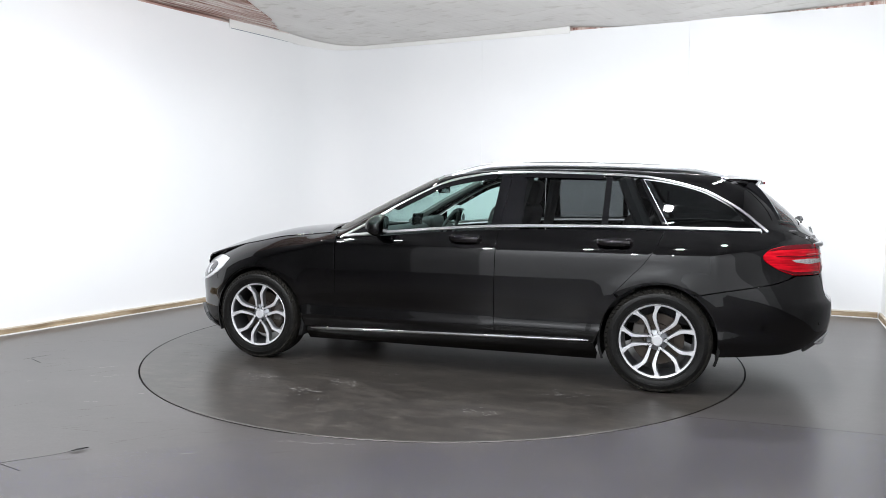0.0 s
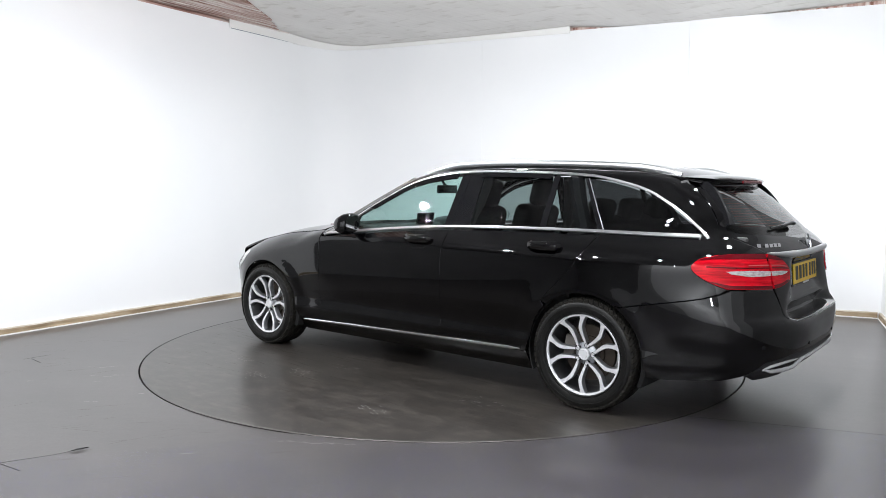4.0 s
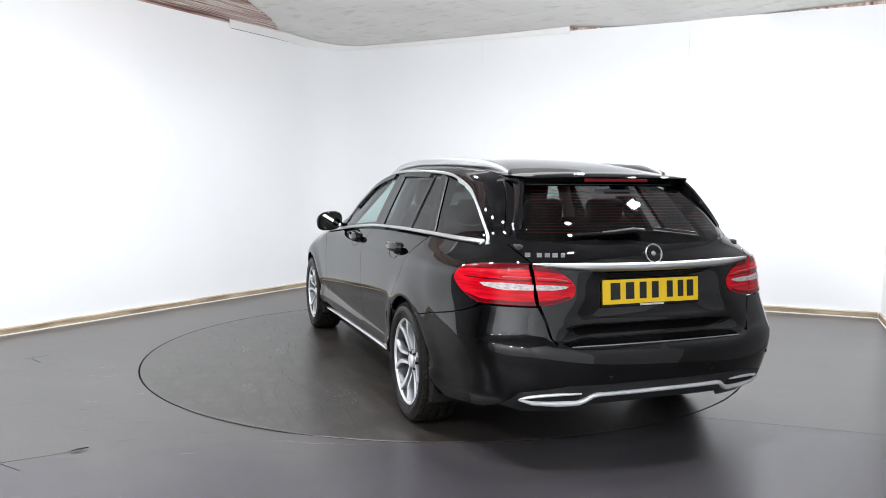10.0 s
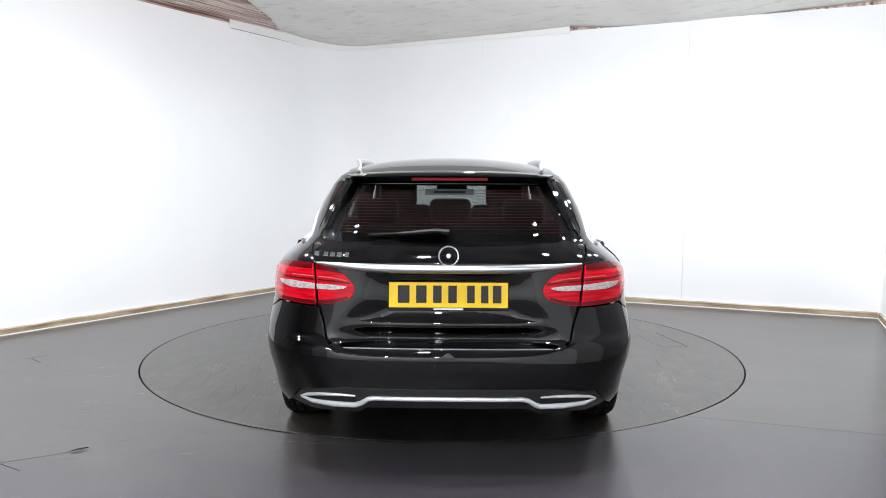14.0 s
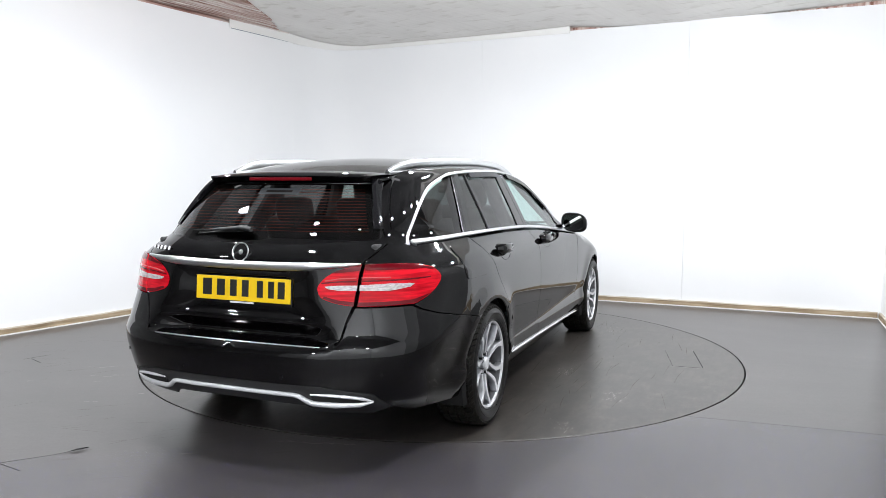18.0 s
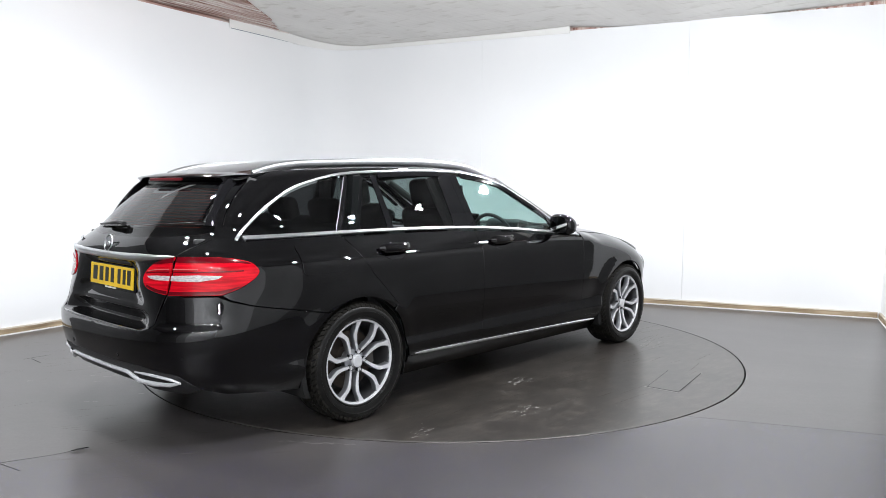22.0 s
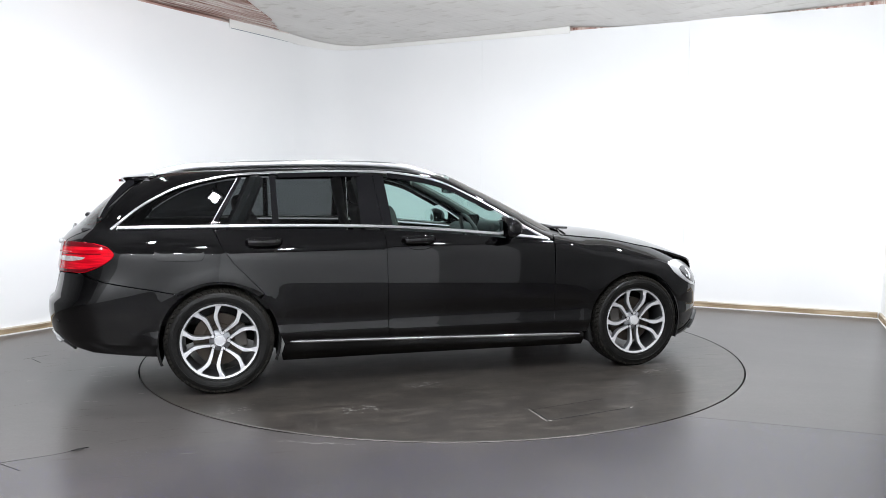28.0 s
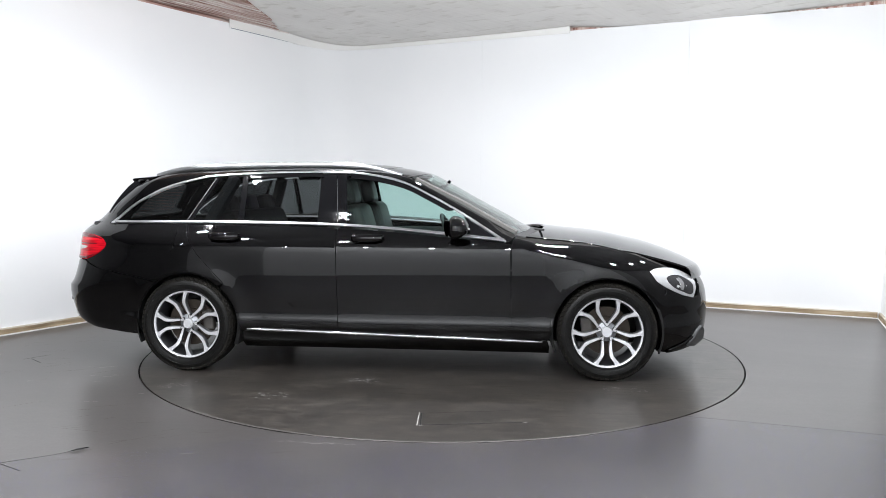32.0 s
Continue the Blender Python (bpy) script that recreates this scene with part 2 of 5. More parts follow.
def part(name, bm, mat, parent, label="", smooth=False):
    me = bpy.data.meshes.new(name)
    bmesh.ops.recalc_face_normals(bm, faces=bm.faces)
    bm.to_mesh(me)
    bm.free()
    me.materials.append(mat)
    if smooth:
        me.polygons.foreach_set("use_smooth", [True] * len(me.polygons))
        me.set_sharp_from_angle(angle=radians(38))
    ob = new(name, me)
    ob.parent = parent
    if label:
        ob["label"] = label
    return ob


def empty(name, m=None, parent=None):
    ob = new(name)
    ob.empty_display_size = 0.1
    if m is not None:
        ob.matrix_basis = m
    ob.parent = parent
    return ob


def box(sx, sy, sz, m=None, bev=0.0, seg=2):
    bm = bmesh.new()
    bmesh.ops.create_cube(bm, size=1.0, matrix=Matrix.Diagonal((sx, sy, sz, 1)))
    if bev:
        bmesh.ops.bevel(bm, geom=bm.edges[:], offset=bev, segments=seg, affect="EDGES", profile=0.5)
    if m is not None:
        bmesh.ops.transform(bm, matrix=m, verts=bm.verts)
    return bm


def prism(pts, z0, z1, bev=0.0):
    """Flat outline pts (x, y) raised from z0 to z1."""
    bm = bmesh.new()
    a = [bm.verts.new((x, y, z0)) for x, y in pts]
    b = [bm.verts.new((x, y, z1)) for x, y in pts]
    n = len(pts)
    bm.faces.new(a[::-1])
    top = bm.faces.new(b)
    for i in range(n):
        bm.faces.new((a[i], a[(i + 1) % n], b[(i + 1) % n], b[i]))
    if bev:
        bmesh.ops.bevel(bm, geom=list(top.edges), offset=bev, segments=2, affect="EDGES")
    return bm


def lathe(profile, steps=64, close=False):
    """Turn a profile of (radius, y) about the y axis."""
    bm = bmesh.new()
    rings = []
    for k in range(steps):
        a = 2 * math.pi * k / steps
        rings.append([bm.verts.new((r * math.cos(a), y, r * math.sin(a))) for r, y in profile])
    n = len(profile)
    for k in range(steps):
        p, q = rings[k], rings[(k + 1) % steps]
        for i in range(n if close else n - 1):
            bm.faces.new((p[i], p[(i + 1) % n], q[(i + 1) % n], q[i]))
    return bm


def tube(points, radius, sides=8, flat=1.0):
    """A rod along points; flat squeezes it in z."""
    bm = bmesh.new()
    pts = [Vector(p) for p in points]
    rings = []
    for i, p in enumerate(pts):
        d = (pts[min(i + 1, len(pts) - 1)] - pts[max(i - 1, 0)]).normalized()
        up = Vector((0, 0, 1)) if abs(d.z) < 0.9 else Vector((1, 0, 0))
        s = d.cross(up).normalized()
        t = s.cross(d).normalized()
        rad = radius[i] if isinstance(radius, (list, tuple)) else radius
        rings.append([bm.verts.new(p + s * rad * math.cos(2 * math.pi * k / sides) + t * rad * flat * math.sin(2 * math.pi * k / sides)) for k in range(sides)])
    for a, b in zip(rings, rings[1:]):
        for k in range(sides):
            bm.faces.new((a[k], a[(k + 1) % sides], b[(k + 1) % sides], b[k]))
    bm.faces.new(rings[0][::-1])
    bm.faces.new(rings[-1])
    return bm

# ---------------------------------------------------------------- the studio
from mathutils.geometry import delaunay_2d_cdt


def inside(poly, pts):
    """Which pts (n, 2) lie in the outline poly (m, 2)."""
    x, y = pts[:, 0][:, None], pts[:, 1][:, None]
    a, b = poly, np.roll(poly, -1, axis=0)
    cross = ((a[:, 1] > y) != (b[:, 1] > y)) & (x < (b[:, 0] - a[:, 0]) * (y - a[:, 1]) / (b[:, 1] - a[:, 1] + 1e-12) + a[:, 0])
    return cross.sum(1) % 2 == 1


def triangulate(loops, extra=()):
    """Triangles inside the first loop and outside the others."""
    pts, edges = [], []
    for lp in loops:
        k = len(pts)
        pts += [Vector(p) for p in lp]
        edges += [(k + i, k + (i + 1) % len(lp)) for i in range(len(lp))]
    pts += [Vector(p) for p in extra]
    v, _, f, orig, _, _ = delaunay_2d_cdt(pts, edges, [], 0, 1e-7)
    v = np.array([tuple(p) for p in v])
    f = np.array([t for t in f if len(t) == 3])
    mid = v[f].mean(1)
    keep = inside(np.array(loops[0]), mid)
    for lp in loops[1:]:
        keep &= ~inside(np.array(lp), mid)
    back = {}
    for i, o in enumerate(orig):
        for j in o:
            back[j] = i
    return v, f[keep], back


WALL_H = 3.0


def slab_z(x):
    """Height of the slightly uneven slab."""
    return float(np.interp(x, [-7.5, -2.6, -2.1, -1.9, -1.66, -1.3, -1.0, -0.3, 0.75, 1.42, 1.98, 2.57, 3.3, 3.69, 4.13, 6.0], [3.14, 3.135, 3.122, 3.12, 3.092, 3.052, 3.036, 3.036, 3.046, 3.064, 3.015, 3.014, 3.031, 3.050, 3.070, 3.09]))


CEIL_H = 3.10
CORNER = Vector((-1.5034, 3.8896))
DIR_L = Vector((-0.5314, -0.8471))
DIR_B = Vector((0.9159, -0.4015))
DIR_R = Vector((-0.4015, -0.9159))
BACK_R = CORNER + DIR_B * 6.33
FRONT_L = CORNER + DIR_L * 10.2
FRONT_R = BACK_R + DIR_R * 9.9
ROUND = 0.62      # how far the rounded corner reaches along each wall


def bend(k):
    a, b = CORNER + DIR_L * ROUND, CORNER + DIR_B * ROUND
    t = k
    return (1 - t) ** 2 * a + 2 * t * (1 - t) * CORNER + t * t * b


def wall_strip(name, line, z0, z1, thick, mat, label=""):
    """A wall along a plan line (inner face), with thickness to the outside."""
    bm = bmesh.new()
    ins, out = [], []
    n = len(line)
    for i, p in enumerate(line):
        d = (line[min(i + 1, n - 1)] - line[max(i - 1, 0)]).normalized()
        o = p + Vector((-d.y, d.x)) * thick
        top = z1(p.x) if callable(z1) else z1
        low_ = z0(p.x) if callable(z0) else z0
        ins.append((bm.verts.new((p.x, p.y, low_)), bm.verts.new((p.x, p.y, top))))
        out.append((bm.verts.new((o.x, o.y, low_)), bm.verts.new((o.x, o.y, top))))
    for i in range(n - 1):
        bm.faces.new((ins[i][0], ins[i + 1][0], ins[i + 1][1], ins[i][1]))
        bm.faces.new((out[i][0], out[i][1], out[i + 1][1], out[i + 1][0]))
        bm.faces.new((ins[i][1], ins[i + 1][1], out[i + 1][1], out[i][1]))
        bm.faces.new((ins[i][0], out[i][0], out[i + 1][0], ins[i + 1][0]))
    for i in (0, n - 1):
        bm.faces.new((ins[i][0], ins[i][1], out[i][1], out[i][0]))
    ob = part(name, bm, mat, None, smooth=True)
    return tagged(ob, label, "wall", kind="structure")


curve = [bend(i / 24) for i in range(25)]
SEAM_1 = CORNER + DIR_B * 2.14
SEAM_2 = CORNER + DIR_B * 4.46
GAP = DIR_B * 0.0009
WEST_END, EAST_END, EAST_BACK, SOUTH_END = CORNER + DIR_L * 5.2, BACK_R + DIR_R * 0.9, BACK_R + DIR_R * 6.0, FRONT_R + (FRONT_L - FRONT_R).normalized() * 4.0
wall_strip("wall_west", [WEST_END, CORNER + DIR_L * ROUND], 0, 3.06, 0.1, M_WALL, "plain white painted studio wall")
wall_strip("wall_corner", curve, 0, WALL_H, 0.1, M_WALL, "white wall bent round the corner")
wall_strip("wall_north", [CORNER + DIR_B * ROUND, SEAM_1 - GAP * 0.5], 0, WALL_H, 0.1, M_WALL, "white painted wall panel")
wall_strip("wall_north_2", [SEAM_1 + GAP * 0.5, SEAM_2 - GAP], 0, 3.012, 0.1, M_WALL, "white painted wall panel with a fine seam")
wall_strip("wall_north_3", [SEAM_2 + GAP, BACK_R], 0, 3.022, 0.1, M_WALL, "white painted wall panel with a fine seam")
wall_strip("wall_east", [BACK_R, EAST_END], 0, WALL_H, 0.1, M_WALL, "plain white painted side wall")
wall_strip("wall_southeast", [EAST_BACK, FRONT_R], 0, 3.16, 0.1, M_WALL, "plain white wall behind the viewer")
wall_strip("wall_south", [FRONT_R, SOUTH_END], 0, 3.16, 0.1, M_WALL, "plain white wall behind the viewer")
EAST_MID, SOUTH_MID = EAST_BACK - DIR_R * 1.0, SOUTH_END + (FRONT_L - FRONT_R).normalized() * 1.1
# added unseen panels: their grey softens the step in the car's reflections
wall_strip("wall_east_3", [EAST_MID, EAST_BACK], 0, 3.16, 0.1, M_FADE_WALL, "unseen grey panel added beside the viewer to soften reflections")
wall_strip("wall_south_3", [SOUTH_END, SOUTH_MID], 0, 3.16, 0.1, M_FADE_WALL, "unseen grey panel added behind the viewer to soften reflections")
# unseen walls, coloured dark in place of the unlit side of the room
wall_strip("wall_east_2", [EAST_END, EAST_MID], 0, 3.16, 0.1, M_UNLIT_WALL, "unseen dark grey wall in place of the unlit side")
wall_strip("wall_south_2", [SOUTH_MID, FRONT_L], 0, 3.16, 0.1, M_UNLIT_WALL, "unseen dark grey wall in place of the unlit rear")
wall_strip("wall_west_2", [FRONT_L, WEST_END], 0, 3.16, 0.1, M_UNLIT_WALL, "unseen dark grey wall in place of the unlit side")
# dark backing above the wall tops, up to the ceiling
for nm, ln_ in (("wall_head_west", [WEST_END, CORNER + DIR_L * ROUND]), ("wall_head_corner", curve), ("wall_head_north", [CORNER + DIR_B * ROUND, BACK_R]), ("wall_head_east", [BACK_R, EAST_END])):
    n2 = [p + Vector((-(ln_[-1] - ln_[0]).normalized().y, (ln_[-1] - ln_[0]).normalized().x)) * 0.07 for p in ln_]
    wall_strip(nm, n2, (3.062 if "west" in nm else 3.024), CEIL_H + 0.12, 0.02, M_BOARD, "brown timber backing above the wall")

# white trim that closes the gap over the rounded corner
trim_line = [CORNER + DIR_L * (1.62 - 0.1 * k) for k in range(10)] + curve[:-1] + [CORNER + DIR_B * (ROUND + 2.56 * k / 16) for k in range(17)]
def off_line(line, d):
    res = []
    for i, p in enumerate(line):
        t = (line[min(i + 1, len(line) - 1)] - line[max(i - 1, 0)]).normalized()
        res.append(p + Vector((t.y, -t.x)) * d)
    return res
tr_ = wall_strip("trim", off_line(trim_line, 0.012), (lambda x: float(np.interp(x, [-2.0, -1.4], [3.012, 2.984]))), (lambda x: min(3.108, slab_z(x) - 0.004)), 0.011, M_TRIM, "white cover strip along the wall top")
tr_["category"] = "trim"
# shadow line below the cover strip, laid on as a thin grey strip
tj = wall_strip("trim_shadow", off_line([CORNER + DIR_L * (1.60 - 0.1 * k) for k in range(10)], 0.0085), 3.0055, 3.0115, 0.008, M_STICKER_SHADOW, "grey strip in place of the shadow under the cover strip")
tj["category"] = "trim"


def board(name, line, h, label):
    ob = wall_strip(name, off_line(line, 0.022), 0.0, h - 0.011, 0.021, M_PLY, label)
    ob["category"] = "baseboard"
    top = wall_strip("baseboard_edge", off_line(line, 0.020), h - 0.0108, h, 0.019, M_PALEPLY, "pale upper edge of the skirting board")
    bead = wall_strip("sealant_bead", off_line(line, 0.030), 0.0, 0.010, 0.007, M_TRIM, "white sealant bead along the floor")
    top["category"] = bead["category"] = "baseboard"
    return ob


board("baseboard", [WEST_END, CORNER + DIR_L * ROUND], 0.062, "stained raw plywood skirting board")
board("baseboard_2", curve, 0.062, "stained raw plywood skirting board")
board("baseboard_3", [CORNER + DIR_B * ROUND, BACK_R - DIR_B * 0.03], 0.063, "stained raw plywood skirting board")
board("baseboard_4", [BACK_R + DIR_R * 0.03, EAST_END], 0.063, "stained raw plywood skirting board")

# floor with the round opening for the turntable
outer = [FRONT_L + Vector((-.2, .1)), CORNER + Vector((-.1, .3)), BACK_R + Vector((.3, .1)), FRONT_R + Vector((.1, -.2))]
circ = [(RING * 1.003 * math.cos(2 * math.pi * i / 160), RING * 1.003 * math.sin(2 * math.pi * i / 160)) for i in range(160)]
v, f, _ = triangulate([[tuple(p) for p in outer][::-1], circ])
tagged(mesh_ob("floor", [(x, y, 0) for x, y in v], f, M_FLOOR), "dark grey vinyl studio floor with scuffs", "floor", kind="structure")
sub = [(x * 1.3, y * 1.3) for x, y in [tuple(p) for p in outer]]
tagged(mesh_ob("subfloor", [(x, y, -0.06) for x, y in sub], [(0, 1, 2, 3)], M_GROOVE), "dark pit under the turntable", "floor", kind="structure")
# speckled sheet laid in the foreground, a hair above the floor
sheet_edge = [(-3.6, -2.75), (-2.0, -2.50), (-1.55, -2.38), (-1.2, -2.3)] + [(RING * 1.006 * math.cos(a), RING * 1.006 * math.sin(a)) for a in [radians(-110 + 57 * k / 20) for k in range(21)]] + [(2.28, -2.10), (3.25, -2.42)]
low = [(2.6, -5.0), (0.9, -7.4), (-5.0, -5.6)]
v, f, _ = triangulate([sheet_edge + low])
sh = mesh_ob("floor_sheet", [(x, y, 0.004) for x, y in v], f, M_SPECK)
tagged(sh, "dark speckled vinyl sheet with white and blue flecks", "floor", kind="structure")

# ceiling
xs_ = [-8.0 + 0.14 * i for i in range(101)]
n_ = len(xs_)
vv = [(x, y, slab_z(x) + dz) for dz in (0, 0.2) for y in (1.05, 5.5) for x in xs_]
ff = []
for i in range(n_ - 1):
    ff += [(i, i + n_, i + n_ + 1, i + 1), (i + 2 * n_, i + 1 + 2 * n_, i + 1 + 3 * n_, i + 3 * n_), (i, i + 1, i + 1 + 2 * n_, i + 2 * n_), (i + n_, i + 3 * n_, i + 1 + 3 * n_, i + 1 + n_)]
ff += [(0, 2 * n_, 3 * n_, n_), (n_ - 1, 2 * n_ - 1, 4 * n_ - 1, 3 * n_ - 1)]
ce = mesh_ob("ceiling", vv, ff, M_CONCRETE, smooth=False)
tagged(ce, "rough board-marked grey concrete ceiling", "ceiling", kind="structure")
# unseen ceiling, its grey set to darken what the car reflects from above
dc = part("ceiling_south", box(14.2, 9.6, 0.1, pose(-1.0, -3.75, 3.20)), M_DARKCEIL, None)
tagged(dc, "unseen plain ceiling over the turntable, greyed to darken reflections", "ceiling", kind="structure")
# reddish boarding under the ceiling along the west wall
tip, far_in, far_out = CORNER + DIR_L * 0.72 + Vector((0.02, 0)), CORNER + DIR_L * 4.0 - Vector((0.2, 0)), CORNER + DIR_L * 4.0 + Vector((1.55, -0.85))
brd = random.Random(4)
cb = empty("ceiling_boarding")
tagged(cb, "reddish brown boarding on the ceiling edge", "ceiling", kind="structure")
for k in range(9):
    a_, b_ = far_in.lerp(far_out, k / 9), far_in.lerp(far_out, (k + 0.93) / 9)
    f_ = 0.0 if k < 2 else brd.uniform(0.02, 0.10) + 0.012 * k
    q_ = [tip.lerp(a_, f_), tip.lerp(b_, f_), b_, a_]
    lift_ = 0.002 * (k % 3)
    part("plank", prism([tuple(p) for p in q_], CEIL_H + lift_, CEIL_H + 0.012 + lift_), M_BOARD, cb)


def ceiling_lamp():
    ob = empty("ceiling_lamp")
    tagged(ob, "square black-framed ceiling lamp panel, lit, in a set with added fill lamps", "lamp", "studio lamps")
    for k in range(4):
        part("frame_bar", box(0.13, 0.02, 0.04, pose(0, 0, 0, 0, 0, 90 * k) @ pose(0.01, 0.060, 0), 0.004), M_CABIN, ob)
    part("stem", box(0.02, 0.02, 0.30, pose(0, 0, 0.16)), M_CABIN, ob)
    part("back_plate", box(0.10, 0.10, 0.012, pose(0, 0, 0.012), 0.002), M_CABIN, ob)
    part("diffuser", box(0.098, 0.098, 0.010, pose(0, 0, -0.006), 0.002), M_DIFFUSER, ob, "glowing white diffuser")
    panel_ = bpy.data.lights.new("panel_light", "AREA")
    panel_.shape, panel_.size = "SQUARE", 0.09
    panel_.energy, panel_.color = LAMP_POWER * 0.42, LAMP_COLOUR
    bulb = bpy.data.lights.new("bulb", "POINT")
    bulb.energy, bulb.color, bulb.shadow_soft_size = LAMP_POWER * 0.58, LAMP_COLOUR, 0.03
    for nm, data, z in (("panel_light", panel_, -0.014), ("bulb", bulb, -0.068)):
        lit = new(nm, data)
        lit.parent = ob
        lit.location = (0, 0, z)
    return ob


LAMP_Z = 2.85
# those with y above 0 or below -5 are added to brighten walls
LAMPS = [(2.75, 0.15), (2.35, -0.75), (1.95, -1.65), (1.15, -2.5), (-2.45, -0.65), (-2.15, -1.6), (-1.35, -2.45), (-0.2, -3.1), (-0.9, 0.28), (1.3, 0.22), (0.25, 0.30), (-3.5, -3.2), (-2.9, -5.5), (-2.0, -5.95), (-1.1, -6.3), (-0.2, -6.6)]
lamp = ceiling_lamp()
lamp.matrix_basis = pose(*LAMPS[0], LAMP_Z, 0, 0, -23.7)
for x, y in LAMPS[1:]:
    copy_thing(lamp, pose(x, y, LAMP_Z, 0, 0, -23.7))

# turntable
table = empty("turntable")
tagged(table, "round flush turntable with scuffed dark vinyl top", "turntable")
R_T = RING * 0.998
bm = lathe([(0.0, 0.0), (1.0, 0.0), (R_T, 0.0), (R_T, -0.05)], 160)
bmesh.ops.transform(bm, matrix=Matrix.Rotation(radians(90), 4, "X"), verts=bm.verts)
bmesh.ops.remove_doubles(bm, verts=bm.verts, dist=1e-5)
part("top", bm, M_DISCTOP, table)

# ---------------------------------------------------------------- the car: surfaces
class Curve:
    """A smooth line through (x, y) knots that does not overshoot."""
    def __init__(self, *knots):
        k = np.array(sorted(knots), float)
        self.x, self.y = k[:, 0], k[:, 1]
        h = np.diff(self.x)
        d = np.diff(self.y) / h
        m = np.zeros(len(k))
        m[1:-1] = np.where(d[:-1] * d[1:] > 0, 2 * d[:-1] * d[1:] / (d[:-1] + d[1:] + 1e-15), 0)
        m[0], m[-1] = d[0], d[-1]
        self.m, self.h = m, h

    def __call__(self, q):
        q = np.asarray(q, float)
        i = np.clip(np.searchsorted(self.x, q) - 1, 0, len(self.h) - 1)
        h = self.h[i]
        t = np.clip((q - self.x[i]) / h, -0.5, 1.5)
        a, b, ma, mb = self.y[i], self.y[i + 1], self.m[i], self.m[i + 1]
        return (1 + 2 * t) * (1 - t) ** 2 * a + t * (1 - t) ** 2 * h * ma + t * t * (3 - 2 * t) * b + t * t * (t - 1) * h * mb


HUB_Z = 0.322
AXLE = 1.42
section = Curve((0.12, 0.74), (0.17, 0.80), (0.21, 0.835), (0.25, 0.856), (0.29, 0.872), (0.33, 0.884), (0.355, 0.886), (0.385, 0.880), (0.41, 0.8765), (0.44, 0.8785),
                (0.50, 0.888), (0.57, 0.896), (0.66, 0.900), (0.76, 0.899), (0.83, 0.895), (0.875, 0.888), (0.905, 0.872), (0.94, 0.845), (0.975, 0.812), (1.00, 0.788), (1.02, 0.773),
                (1.10, 0.736), (1.20, 0.687), (1.30, 0.637), (1.40, 0.588), (1.50, 0.54))
taper_low = Curve((-2.6, 0.10), (-2.3, 0.058), (-2.0, 0.028), (-1.7, 0.010), (-1.42, 0.0), (-1.0, 0.004), (-0.3, 0.010), (0.4, 0.010), (1.0, 0.003), (1.42, 0.0), (1.7, 0.018), (2.0, 0.06), (2.3, 0.11))
taper_top = Curve((-2.6, 0.16), (-2.2, 0.105), (-2.0, 0.075), (-1.6, 0.038), (-1.2, 0.014), (-0.6, 0.0), (0.0, 0.0), (0.4, 0.012), (0.9, 0.05), (1.4, 0.10))
roof_edge = Curve((-2.4, 1.23), (-1.95, 1.304), (-1.7, 1.348), (-1.4, 1.376), (-1.0, 1.393), (-0.6, 1.399), (-0.25, 1.388), (-0.05, 1.362), (0.08, 1.333), (0.2, 1.278), (0.4, 1.172), (0.62, 1.052), (0.82, 0.948), (1.0, 0.925), (1.28, 0.898), (1.5, 0.855), (1.62, 0.833), (1.72, 0.809), (1.82, 0.783), (1.95, 0.744), (2.1, 0.675), (2.25, 0.60))
roof_round = Curve((-2.5, 0.05), (0.2, 0.05), (0.62, 0.05), (0.86, 0.08), (1.05, 0.14), (1.5, 0.15), (2.2, 0.16))
round_reach = Curve((-2.5, 0.05), (0.3, 0.05), (0.86, 0.07), (1.1, 0.12), (1.5, 0.16), (2.2, 0.18))
tail_x = Curve((0.12, -2.20), (0.20, -2.28), (0.26, -2.36), (0.32, -2.425), (0.40, -2.462), (0.50, -2.474), (0.562, -2.470), (0.583, -2.458), (0.605, -2.438), (0.64, -2.427), (0.70, -2.416), (0.80, -2.402), (0.88, -2.392),
               (0.93, -2.388), (0.96, -2.368), (0.99, -2.340), (1.03, -2.292), (1.10, -2.228), (1.20, -2.118), (1.29, -2.012), (1.40, -1.87))
nose_x = Curve((0.12, 2.06), (0.20, 2.17), (0.28, 2.195), (0.45, 2.205), (0.60, 2.195), (0.68, 2.17), (0.74, 2.13), (0.80, 2.06), (0.9, 1.95), (1.4, 1.3))
CAP_R, N_R, ARC_R = 0.46, 3.1, 1.10
cap_len = Curve((0.0, 0.46), (0.85, 0.46), (1.02, 0.36), (1.5, 0.34))
CAP_F, N_F, ARC_F = 0.66, 2.9, 1.24
SIDE = 3.42


lid_inset = Curve((0.0, 0.0), (0.570, 0.0), (0.578, 0.010), (0.586, 0.055), (0.594, 0.082), (0.63, 0.066), (0.655, 0.040), (0.668, 0.030), (0.69, 0.044), (0.74, 0.054), (0.82, 0.056), (0.875, 0.040), (0.915, 0.010), (0.95, 0.0), (2.0, 0.0))


def smooth(a, b, q):
    t = np.clip((q - a) / (b - a), 0, 1)
    return t * t * (3 - 2 * t)


